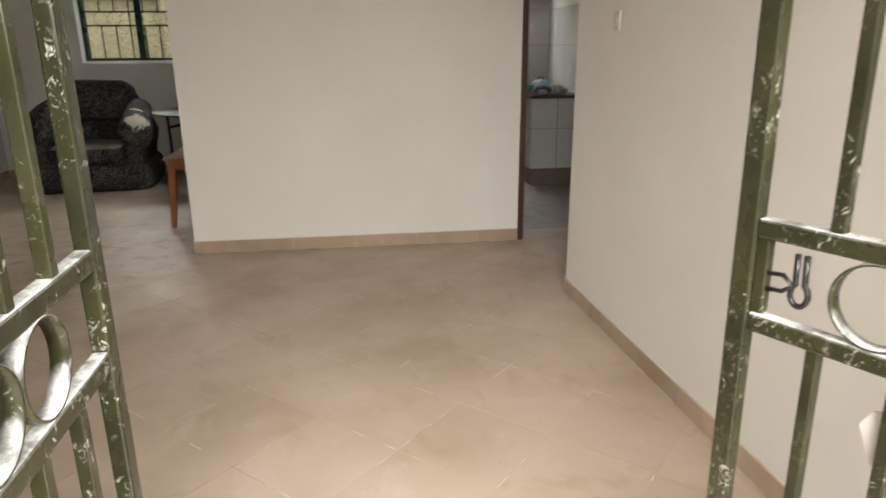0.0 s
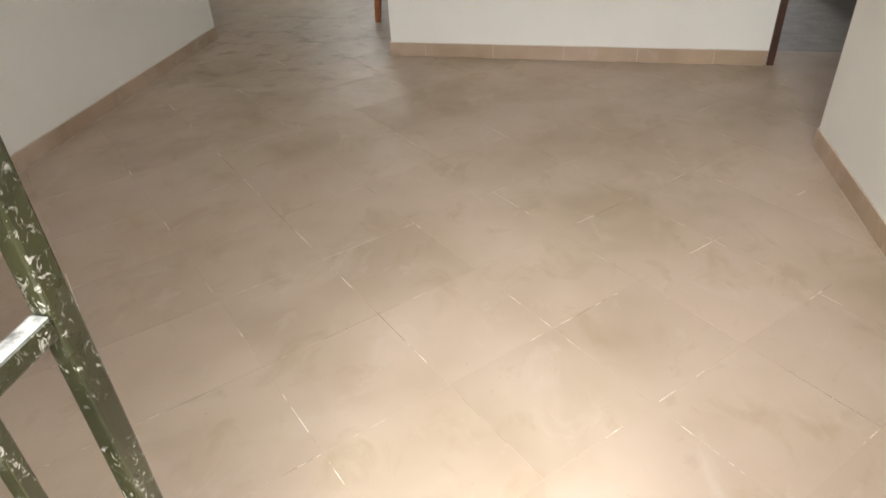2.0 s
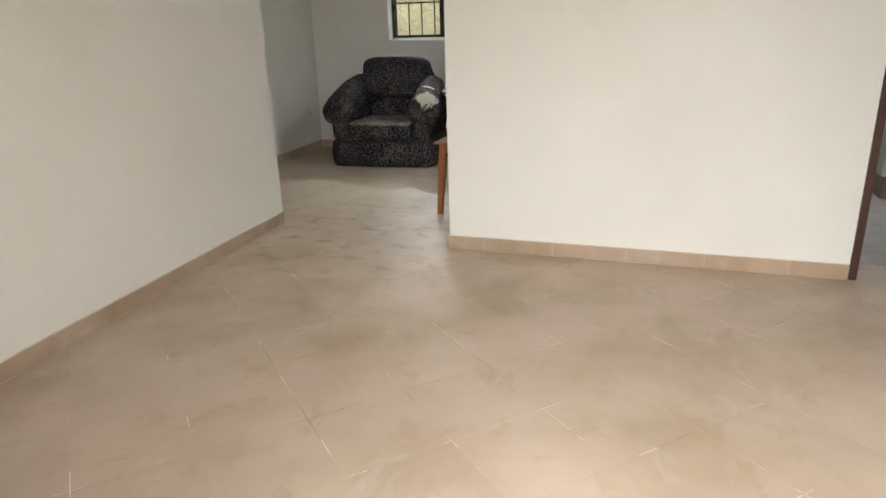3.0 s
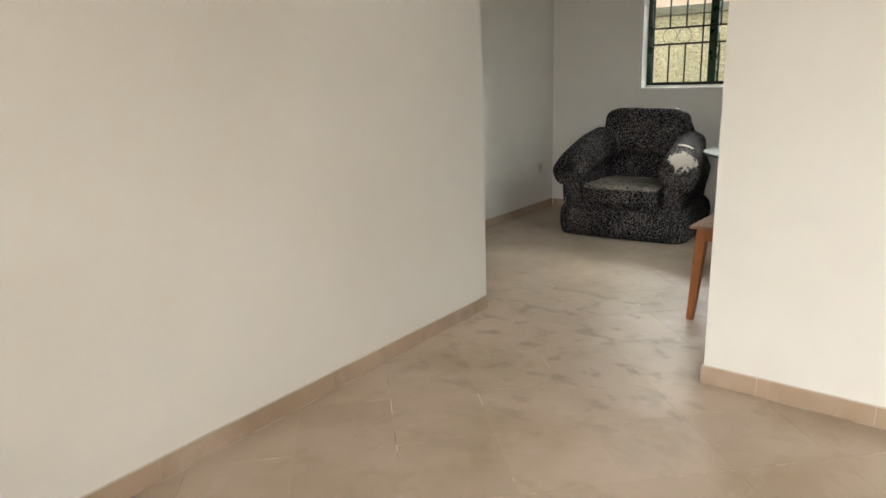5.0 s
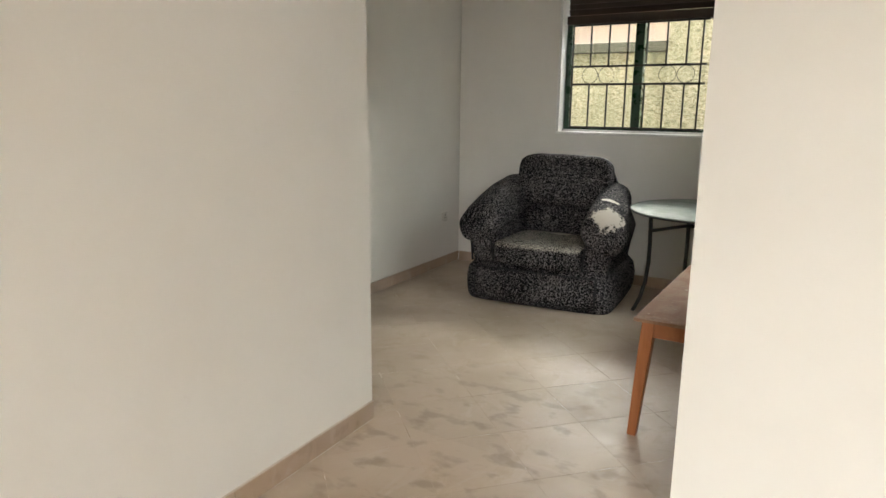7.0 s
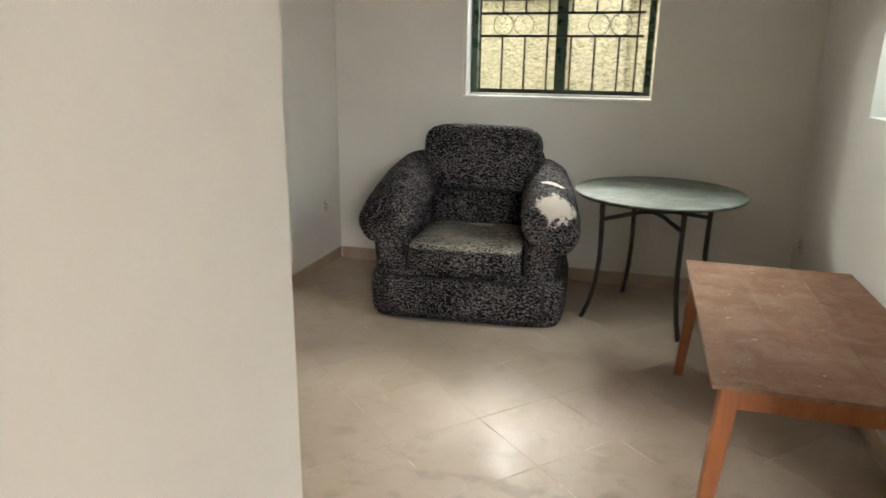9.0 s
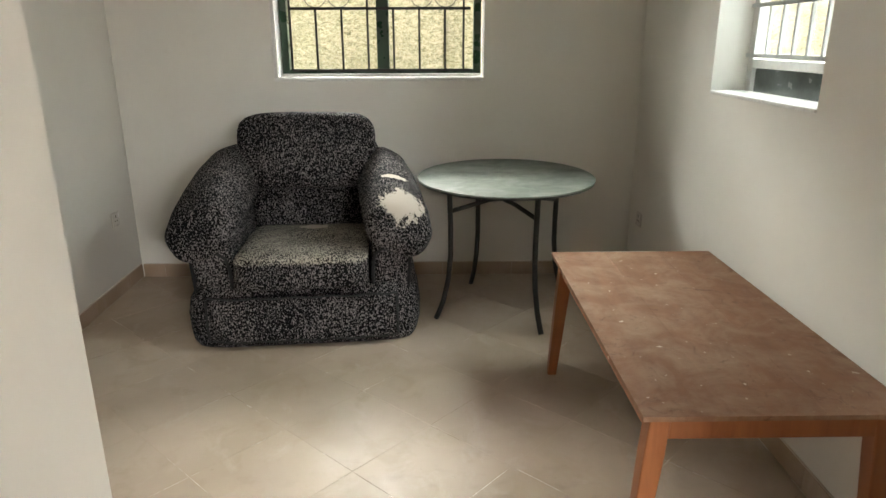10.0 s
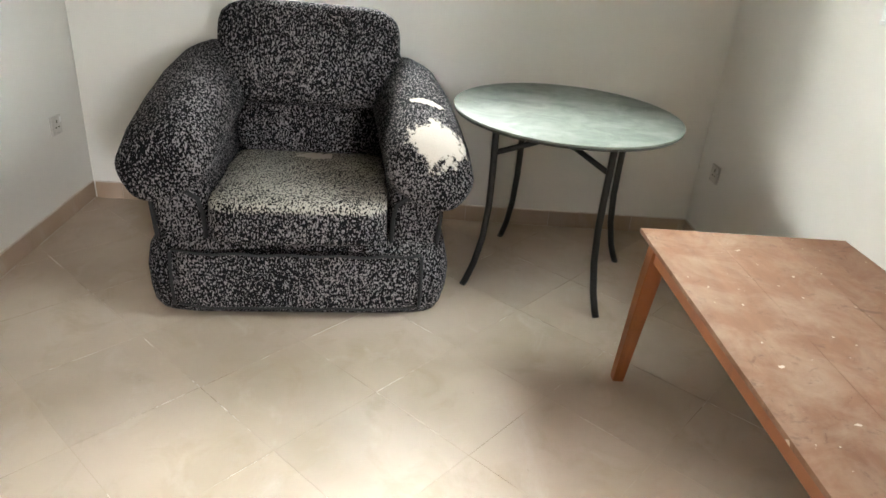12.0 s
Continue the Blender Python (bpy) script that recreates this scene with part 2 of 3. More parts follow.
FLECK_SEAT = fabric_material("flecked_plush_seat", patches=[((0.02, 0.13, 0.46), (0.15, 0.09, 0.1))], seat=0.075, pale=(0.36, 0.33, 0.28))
FLECK_ARM = fabric_material("flecked_plush_worn", [((0.508, -0.39, 0.70), (0.22, 0.19, 0.20)), ((0.475, -0.19, 0.80), (0.13, 0.034, 0.11))])
TABLEWOOD = wood_material("table_top_wood", (0.18, 0.088, 0.048), (0.245, 0.132, 0.078), (1.0, 0.16, 1.0), 0.6)
LEGWOOD = wood_material("table_leg_wood", (0.225, 0.073, 0.023), (0.34, 0.125, 0.045), (1.0, 1.0, 0.12), 0.0, 0.35)
STEEL = worn("black_tube", (0.008, 0.0075, 0.007), (0.02, 0.016, 0.013), 0.6, 0.4)
KTILE = worn("white_wall_tile", (0.70, 0.69, 0.67), (0.64, 0.63, 0.61), 0.5, 0.12, 0, 3, 40, 0.02)
KJOINT = worn("dark_joint", (0.14, 0.13, 0.115), (0.2, 0.19, 0.17), 0.5, 0.9)
PLINTH = worn("brown_plinth", (0.23, 0.175, 0.135), (0.16, 0.125, 0.10), 0.6, 0.6)
GRANITE = worn("dark_counter", (0.05, 0.05, 0.045), (0.13, 0.12, 0.11), 0.8, 0.25, 0, 60, 150)
ROUGHCAST = roughcast_material()
COPING = worn("coping", (0.125, 0.125, 0.085), (0.085, 0.085, 0.06), 0.6, 0.9)
BRICKPAINT = worn("far_wall", (0.78, 0.64, 0.48), (0.70, 0.52, 0.38), 0.6, 0.9)
SOIL = worn("soil", (0.20, 0.13, 0.08), (0.14, 0.10, 0.06), 0.8, 0.95)
ROOF = worn("roof_sheet", (0.20, 0.09, 0.06), (0.14, 0.07, 0.05), 0.6, 0.6)


def tabletop_glass():
    m, n, l, b = material("dusty_green_glass")
    v = coords(n, l)
    c = ramp(n, l, noise_node(n, l, coords(n, l, (1, 1.6, 1)), 6, 7, 0.7, 0.9), [(0.36, (0.14, 0.158, 0.135)), (0.64, (0.225, 0.245, 0.21))])
    dark = ramp(n, l, noise_node(n, l, coords(n, l, (1, 1.4, 1)), 9, 6, 0.7, 0.8), [(0.60, 0.0), (0.68, 0.6)])
    c = mix(n, l, dark, c, (0.09, 0.13, 0.10))
    l.new(c, b.inputs["Base Color"])
    b.inputs["Specular IOR Level"].default_value = 0.25
    l.new(ramp(n, l, noise_node(n, l, v, 8, 5), [(0.3, 0.5), (0.7, 0.78)]), b.inputs["Roughness"])
    return m


TOPGLASS = tabletop_glass()


# ---- mesh helpers ----
def finish(name, bm, mat, smooth=False, parent=None):
    bmesh.ops.recalc_face_normals(bm, faces=bm.faces)
    me = bpy.data.meshes.new(name)
    bm.to_mesh(me)
    bm.free()
    me.materials.append(mat)
    for p in me.polygons:
        p.use_smooth = smooth
    ob = new(name, me)
    ob.parent = parent
    return ob


def add_box(bm, x0, x1, y0, y1, z0, z1, bevel=0.0):
    made = bmesh.ops.create_cube(bm, size=1.0, matrix=Matrix.Translation(((x0 + x1) / 2, (y0 + y1) / 2, (z0 + z1) / 2)) @ Matrix.Diagonal((x1 - x0, y1 - y0, z1 - z0, 1)))
    if bevel:
        edges = {e for v in made["verts"] for e in v.link_edges}
        bmesh.ops.bevel(bm, geom=list(edges), offset=bevel, segments=2, profile=0.5, affect="EDGES")


def boxes(name, mat, parts, parent=None, bevel=0.0):
    bm = bmesh.new()
    for p in parts:
        add_box(bm, *p, bevel=bevel)
    return finish(name, bm, mat, False, parent)


def tube(bm, points, radius, sides=10):
    """A round bar through the points."""
    pts = [Vector(p) for p in points]
    rings = []
    for i, p in enumerate(pts):
        d = (pts[min(i + 1, len(pts) - 1)] - pts[max(i - 1, 0)]).normalized()
        a = d.orthogonal().normalized() if i == 0 else (a - d * a.dot(d)).normalized()
        c = d.cross(a)
        r = radius[i] if isinstance(radius, (list, tuple)) else radius
        rings.append([bm.verts.new(p + (a * math.cos(k * math.tau / sides) + c * math.sin(k * math.tau / sides)) * r) for k in range(sides)])
    for q, w in zip(rings, rings[1:]):
        for k in range(sides):
            bm.faces.new((q[k], q[(k + 1) % sides], w[(k + 1) % sides], w[k]))
    bm.faces.new(rings[0][::-1])
    bm.faces.new(rings[-1])


def loft(bm, sections, sides=32):
    """Rounded body through sections: centre, half width vector, half height vector, squareness."""
    rings = []
    for c, u, w, e in sections:
        c, u, w = Vector(c), Vector(u), Vector(w)
        ring = []
        for k in range(sides):
            a = k * math.tau / sides
            ca, sa = math.cos(a), math.sin(a)
            ring.append(bm.verts.new(c + u * math.copysign(abs(ca) ** (2 / e), ca) + w * math.copysign(abs(sa) ** (2 / e), sa)))
        rings.append(ring)
    for q, w in zip(rings, rings[1:]):
        for k in range(sides):
            bm.faces.new((q[k], q[(k + 1) % sides], w[(k + 1) % sides], w[k]))
    bm.faces.new(rings[0][::-1])
    bm.faces.new(rings[-1])


def cushion(bm, c, h, e=5.0, turn=0.0, puff=0.0, n=26):
    """A soft block: superellipsoid of half sizes h, tilted by turn about x."""
    made = bmesh.ops.create_uvsphere(bm, u_segments=n * 2, v_segments=n, radius=1.0)["verts"]
    rot = Matrix.Rotation(turn, 3, "X")
    for v in made:
        p = v.co.normalized()
        s = (abs(p.x) ** e + abs(p.y) ** e + abs(p.z) ** e) ** (-1 / e)
        q = Vector((p.x * s, p.y * s, p.z * s))
        f = 1 + puff * (1 - q.x * q.x) * (1 - min(q.z * q.z, 1)) * (1 if q.y < 0 else 0)
        q = Vector((q.x * h[0], q.y * h[1] * f, q.z * h[2]))
        q += p * 0.006 * noise.noise(Vector(c) + q * 7)
        v.co = rot @ q + Vector(c)


# ---- large structure ----
XW, XH, XR, XE = -3.474, -2.143, 1.643, -0.325
YN, YP, YB, YF, ZC = 8.41, 5.018, 5.30, 0.60, 2.75
S = "structure"


def wall(name, parts, label):
    return tagged(boxes(name, PAINT, parts), label, "wall", kind=S)


SKEW = radians(2.2)
wall("wall_hall_west", [(-1.6, 0, YF - YB - 0.05, 0, 0, ZC)], "plain cream painted hall wall above tiled skirting").matrix_world = Matrix.Translation((XH, YB - 0.006, 0)) @ Matrix.Rotation(SKEW, 4, "Z")
wall("wall_living_south", [(XW - 0.2, XH - 0.3, YB - 0.16, YB - 0.024, 0, ZC)], "cream living room wall beside the opening")
wall("wall_pier", [(-0.708, XE, YP, YB + 0.035, 0, ZC), (XE, 1.626, YP, YB, 0, ZC), (1.626, 2.45, YP, YB, 2.1, ZC), (2.45, 3.6, YP, YB, 0, ZC), (XH, -0.708, YP, YB, 2.45, ZC)], "cream painted partition wall between hall and rooms")
wall("wall_hall_east", [(0, 0.22, YF - 3.94, 0, 0, ZC)], "plain cream painted wall beside the entrance").matrix_world = Matrix.Translation((XR, 3.89, 0)) @ Matrix.Rotation(SKEW, 4, "Z")
wall("wall_front", [(XH - 1.6, 0.06, YF - 0.22, YF, 0, ZC), (1.36, 3.6, YF - 0.22, YF, 0, ZC), (0.06, 1.36, YF - 0.22, YF, 2.4, ZC)], "cream front wall with the entrance opening")
wall("wall_corridor", [(3.4, 3.6, YF, YP, 0, ZC), (XR + 0.2, 3.4, 3.7, 3.89, 0, ZC)], "cream wall closing the side passage")
wall("wall_living_west", [(-0.3, 0, YB - YN - 0.2, 0.22, 0, ZC)], "cream living room side wall with a low socket").matrix_world = Matrix.Translation((XW - 0.008, YN, 0)) @ Matrix.Rotation(SKEW * 0.7, 4, "Z")
WX0, WX1, WZ0, WZ1 = -2.525, -1.275, 1.232, 2.42
wall("wall_living_north", [(XW, WX0, YN, YN + 0.22, 0, ZC), (WX1, XE, YN, YN + 0.22, 0, ZC), (WX0, WX1, YN, YN + 0.22, 0, WZ0), (WX0, WX1, YN, YN + 0.22, WZ1, ZC)], "cream living room end wall with a barred window")
VY0, VY1, VZ0, VZ1 = 6.49, 7.36, 1.232, 2.42
wall("wall_living_east", [(XE, XE + 0.22, YB, VY0, 0, ZC), (XE, XE + 0.22, VY1, YN + 0.22, 0, ZC), (XE, XE + 0.22, VY0, VY1, 0, VZ0), (XE, XE + 0.22, VY0, VY1, VZ1, ZC)], "cream living room wall with a deep window recess")
wall("wall_kitchen_west", [(1.40, 1.58, YB, YN, 0, ZC)], "cream kitchen side wall")
wall("wall_kitchen_north", [(1.40, 1.75, YN, YN + 0.2, 0, ZC), (2.56, 3.0, YN, YN + 0.2, 0, ZC), (1.75, 2.56, YN, YN + 0.2, 0, 1.26), (1.75, 2.56, YN, YN + 0.2, 2.2, ZC)], "kitchen end wall with a window")
wall("wall_kitchen_east", [(2.82, 3.0, YB, YN, 0, ZC)], "kitchen wall part tiled white")
tagged(boxes("ceiling", CEIL, [(XH - 1.6, 3.6, YF - 0.22, YB, ZC, ZC + 0.1), (XW - 0.2, XE + 0.22, YB, YN + 0.22, ZC, ZC + 0.1), (1.4, 3.0, YB, YN + 0.2, ZC, ZC + 0.1)]), "plain off-white painted ceiling", "ceiling", kind=S)
# Roof is out of view; its overhang is added to block high sky light.
tagged(boxes("roof", ROOF, [(-4.2, 3.9, -0.4, YB, ZC + 0.11, ZC + 0.2), (-4.2, 0.1, YB, 9.1, ZC + 0.11, ZC + 0.2), (1.2, 3.5, YB, 9.1, ZC + 0.11, ZC + 0.2)]), "unseen brown sheet roof, its eaves added to block sky", "roof", kind=S)
floor = tagged(boxes("floor", GROUT, [(XH - 1.6, 3.6, YF - 0.22, YB, -0.12, -0.0007), (XW - 0.2, XE + 0.22, YB, YN + 0.22, -0.12, -0.0007)]), "beige ceramic tiles laid diagonally, dusty and scuffed", "floor", kind=S)
tagged(boxes("floor_kitchen", CEMENT, [(1.4, 3.0, YB, YN + 0.2, -0.12, -0.003)]), "grey cement kitchen floor", "floor", kind=S)
tagged(boxes("ground", SOIL, [(-400, 400, -400, 400, -0.4, -0.125)]), "bare brown earth yard around the house", "ground", kind=S)
tagged(boxes("doorstep", CEMENT, [(-0.6, 2.0, -1.6, YF - 0.221, -0.125, -0.01)]), "grey cement step before the entrance", "doorstep", kind=S)


def boundary():
    bm = bmesh.new()
    nx, nz = 150, 44
    grid = [[bm.verts.new((-7 + 9.6 * i / nx, 9.9 + 0.030 * noise.noise(Vector((i * 0.83, j * 0.83, 0))) + 0.018 * noise.noise(Vector((i * 2.1, j * 2.1, 4))), -0.12 + 2.12 * j / nz)) for j in range(nz + 1)] for i in range(nx + 1)]
    for i in range(nx):
        for j in range(nz):
            bm.faces.new((grid[i][j], grid[i + 1][j], grid[i + 1][j + 1], grid[i][j + 1]))
    add_box(bm, -7, 2.6, 9.96, 10.1, -0.12, 2.0)
    top = tagged(finish("boundary_wall", bm, ROUGHCAST, True), "yellowish roughcast boundary wall outside the window", "wall", kind=S)
    boxes("pillar", ROUGHCAST, [(-1.96, -1.50, 9.79, 10.16, -0.12, 2.72)], top, 0.01)
    boxes("pillar_cap", COPING, [(-2.0, -1.46, 9.75, 10.2, 2.722, 2.80)], top, 0.01)
    boxes("coping", COPING, [(-7, -1.961, 9.84, 10.14, 2.002, 2.10), (-1.499, 2.6, 9.84, 10.14, 2.002, 2.10)], top, 0.008)
    return top


boundary()


def far_house():
    ob = tagged(boxes("neighbour_house", BRICKPAINT, [(-9, 3, 13, 17, -0.12, 2.75)]), "orange painted neighbouring house beyond the boundary", "house")
    boxes("roof", ROOF, [(-9.4, 3.4, 12.6, 17.4, 2.752, 2.88)], ob)
    for x in (-6.2, -3.6, 1.0):
        boxes("window", SLAT, [(x, x + 1.1, 12.96, 12.998, 1.0, 2.1)], ob)
    return ob


far_house()


# ---- windows ----
def bar_grille(parent, mat, axis, at, lo, hi, z0, z1, z2, z3, step, skip, rings, extra=()):
    """Square bars in two tiers with a band of rings between."""
    bm = bmesh.new()
    r = 0.006

    def bar(a0, a1, q0, q1):
        if axis == "x":
            add_box(bm, a0, a1, at - r, at + r, q0, q1)
        else:
            add_box(bm, at - r, at + r, a0, a1, q0, q1)
    for z in (z0, z1, z2, z3):
        bar(lo, hi, z - 0.008, z + 0.008)
    k, a = 0, lo
    while a <= hi + 0.001:
        bar(a - r, a + r, z0, z1)
        bar(a - r, a + r, z2, z3)
        if k in skip:
            bar(a - r, a + r, z1, z2)
        a, k = a + step, k + 1
    for a in extra:
        bar(a - r, a + r, z0, z3)
    zc, rr = (z1 + z2) / 2, (z2 - z1) / 2 - 0.006
    for c in rings:
        pts = []
        for i in range(25):
            p, q = c + rr * math.cos(i * math.tau / 24), zc + rr * math.sin(i * math.tau / 24)
            pts.append((p, at, q) if axis == "x" else (at, p, q))
        tube(bm, pts, 0.0024, 6)
    return finish("grille", bm, mat, False, parent)


def pane(parent, mat, *b):
    ob = boxes("pane", mat, [b], parent)
    ob.visible_shadow = False
    return ob


def window_north():
    y = YN + 0.10
    w = tagged(new("window_1"), "green framed sliding window with black burglar bars", "window", kind=S)
    boxes("reveal", WHITE, [(WX0 + 0.002, WX1 - 0.002, YN - 0.012, y + 0.07, WZ0, WZ0 + 0.022), (WX0 + 0.002, WX0 + 0.026, YN - 0.006, y + 0.07, WZ0 + 0.022, WZ1)], w, 0.004)
    x0, x1 = WX0 + 0.03, WX1 - 0.012
    boxes("frame", GREEN, [(x0, x0 + 0.045, y, y + 0.06, WZ0 + 0.024, 2.13), (x1 - 0.045, x1, y, y + 0.06, WZ0 + 0.024, 2.13),
                           (x0 + 0.045, x1 - 0.045, y, y + 0.06, WZ0 + 0.024, WZ0 + 0.065), (-1.915, -1.842, y - 0.006, y + 0.066, WZ0 + 0.066, 2.13)], w, 0.003)
    boxes("track", WHITE, [(x0, x1, y - 0.02, y - 0.002, WZ0 + 0.023, WZ0 + 0.040)], w, 0.002)
    boxes("transom", SLAT, [(x0, x1, y - 0.02, y + 0.07, 2.131, 2.20)], w, 0.004)
    for i in range(5):
        bm = bmesh.new()
        add_box(bm, x0, x1, -0.003, 0.003, -0.026, 0.026)
        s = finish("slat", bm, SLAT, False, w)
        s.matrix_world = pose(0, y + 0.03, 2.232 + i * 0.042, 35)
    pane(w, GLASS, x0 + 0.046, -1.916, y + 0.024, y + 0.029, WZ0 + 0.066, 2.13)
    pane(w, GLASS, -1.841, x1 - 0.046, y + 0.036, y + 0.041, WZ0 + 0.066, 2.13)
    bar_grille(w, BARS, "x", y - 0.03, -2.425, -1.352, 1.292, 1.645, 1.79, 2.12, 0.1535, (0, 3, 7), (-2.27, -2.13, -1.64, -1.50), (-1.393,))


def window_court():
    x = XE + 0.15
    w = tagged(new("window_2"), "white framed window with pale burglar bars and ledge", "window", kind=S)
    y0, y1 = VY0 + 0.004, VY1 - 0.004
    boxes("sill", WHITE, [(XE - 0.006, x, y0, y1, VZ0, VZ0 + 0.014)], w, 0.003)
    boxes("frame", WHITE, [(x, x + 0.05, y0, y0 + 0.045, VZ0, VZ1), (x, x + 0.05, y1 - 0.045, y1, VZ0, VZ1), (x, x + 0.05, y0 + 0.045, y1 - 0.045, VZ0 + 0.112, VZ0 + 0.15)], w, 0.003)
    pane(w, DARKGLASS, x + 0.02, x + 0.028, y0 + 0.045, y1 - 0.045, VZ0 + 0.002, VZ0 + 0.111)
    pane(w, GLASS, x + 0.02, x + 0.025, y0 + 0.045, y1 - 0.045, VZ0 + 0.151, VZ1)
    bar_grille(w, WHITE_BAR, "y", x - 0.015, y0 + 0.04, y1 - 0.02, VZ0 + 0.165, VZ0 + 0.37, VZ0 + 0.50, VZ0 + 0.86, 0.105, (0, 4), (y1 - 0.28, y1 - 0.40, y0 + 0.2, y0 + 0.32))


window_north()
window_court()
kw = tagged(new("window_3"), "white framed kitchen window", "window", kind=S)
boxes("frame", WHITE, [(2.515, 2.556, YN + 0.02, YN + 0.07, 1.262, 2.198), (1.752, 1.79, YN + 0.02, YN + 0.07, 1.262, 2.198), (1.79, 2.515, YN + 0.02, YN + 0.07, 1.262, 1.30), (2.14, 2.18, YN + 0.02, YN + 0.07, 1.30, 2.198)], kw, 0.003)
pane(kw, GLASS, 1.79, 2.515, YN + 0.04, YN + 0.045, 1.30, 2.198)

dj = tagged(new("door_frame_1"), "dark brown stained wooden door frame to the kitchen", "door frame", kind=S)
boxes("jamb", BROWN, [(1.628, 1.668, YP - 0.012, YP + 0.10, 0.0, 2.098)], dj, 0.004)
boxes("jamb", BROWN, [(2.41, 2.448, YP - 0.012, YP + 0.10, 0.0, 2.098)], dj, 0.004)
boxes("head", BROWN, [(1.668, 2.41, YP - 0.012, YP + 0.10, 2.058, 2.098)], dj, 0.004)


# ---- entrance gate ----
def gate_leaf(m, label, lock):
    g = tagged(new("gate"), label, "gate", "entrance gate leaves")
    W, H, s, b = 0.625, 2.08, 0.0125, 0.009
    zu, zl = 1.133, 0.991

    def part(name, mat=GATE, bev=0.003, *bx):
        return boxes(name, mat, bx, g, bev)
    part("stile", GATE, 0.004, (W - 2 * s, W + 0.008, -s, s, 0.02, H))
    part("stile", GATE, 0.004, (0, 2 * s, -s, s, 0.02, H))
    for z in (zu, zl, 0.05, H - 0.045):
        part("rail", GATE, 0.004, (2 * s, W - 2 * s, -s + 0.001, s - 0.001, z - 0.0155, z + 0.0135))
    for i in range(4):
        a = W - 0.130 - i * 0.105
        part("bar", GATE, 0.002, (a - b, a + b, -b, b, zu + 0.0125, H - 0.0575))
        a = W - 0.122 - i * 0.105
        part("bar", GATE, 0.002, (a - b, a + b, -b, b, 0.0625, zl - 0.0125))
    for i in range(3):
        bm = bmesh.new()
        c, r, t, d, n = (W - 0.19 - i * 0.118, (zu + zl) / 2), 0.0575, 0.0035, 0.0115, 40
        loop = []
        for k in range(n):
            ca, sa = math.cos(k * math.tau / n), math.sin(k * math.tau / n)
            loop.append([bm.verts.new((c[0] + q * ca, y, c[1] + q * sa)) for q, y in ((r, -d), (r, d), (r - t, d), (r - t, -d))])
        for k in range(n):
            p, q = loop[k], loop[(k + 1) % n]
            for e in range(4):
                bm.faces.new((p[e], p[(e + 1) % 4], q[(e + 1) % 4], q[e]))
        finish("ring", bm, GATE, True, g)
    if lock:
        part("hasp_plate", GATE, 0.002, (W - 0.043, W - 0.0255, -0.010, 0.008, zl + 0.014, zu - 0.014))
        bm = bmesh.new()
        tube(bm, [(W - 0.043, 0, 1.068), (W - 0.065, 0, 1.070), (W - 0.079, 0, 1.058), (W - 0.065, 0, 1.046), (W - 0.043, 0, 1.044)], 0.0035, 8)
        finish("staple", bm, STEEL, True, g)
        bm = bmesh.new()
        tube(bm, [(W - 0.080, -0.003, 1.104), (W - 0.081, -0.003, 1.070)] + [(W - 0.088 + 0.0125 * math.cos(radians(a)), -0.003, 1.046 + 0.017 * math.sin(radians(a))) for a in range(60, -241, -25)] + [(W - 0.094, -0.003, 1.07), (W - 0.093, -0.003, 1.104)], 0.0042, 8)
        finish("hook", bm, STEEL, True, g)
        bm = bmesh.new()
        pts = [(W - 0.187, 0.89), (W - 0.200, 0.915), (W - 0.222, 0.92), (W - 0.226, 0.86), (W - 0.208, 0.835)]
        f = bm.faces.new([bm.verts.new((x, -0.018, z)) for x, z in pts])
        ext = bmesh.ops.extrude_face_region(bm, geom=[f])["geom"]
        for v in [e for e in ext if isinstance(e, bmesh.types.BMVert)]:
            v.co.y += 0.006
        finish("keeper_plate", bm, PLATE, False, g)
    for z in (0.35, 1.75):
        bm = bmesh.new()
        tube(bm, [(-0.012, 0, z), (-0.012, 0, z + 0.09)], 0.012, 12)
        finish("hinge", bm, STEEL, True, g)
    g.matrix_world = m
    return g


gate_leaf(pose(0.105, 0.585, 0.0, 0, 0, 90.6), "olive green welded steel gate leaf, scratched and open", False)
gate_leaf(pose(1.298, 0.632, 0.014, 0, -0.9, 0) @ Matrix.Rotation(radians(116.2), 4, "Z"), "olive green steel gate leaf with hook and hasp", True)


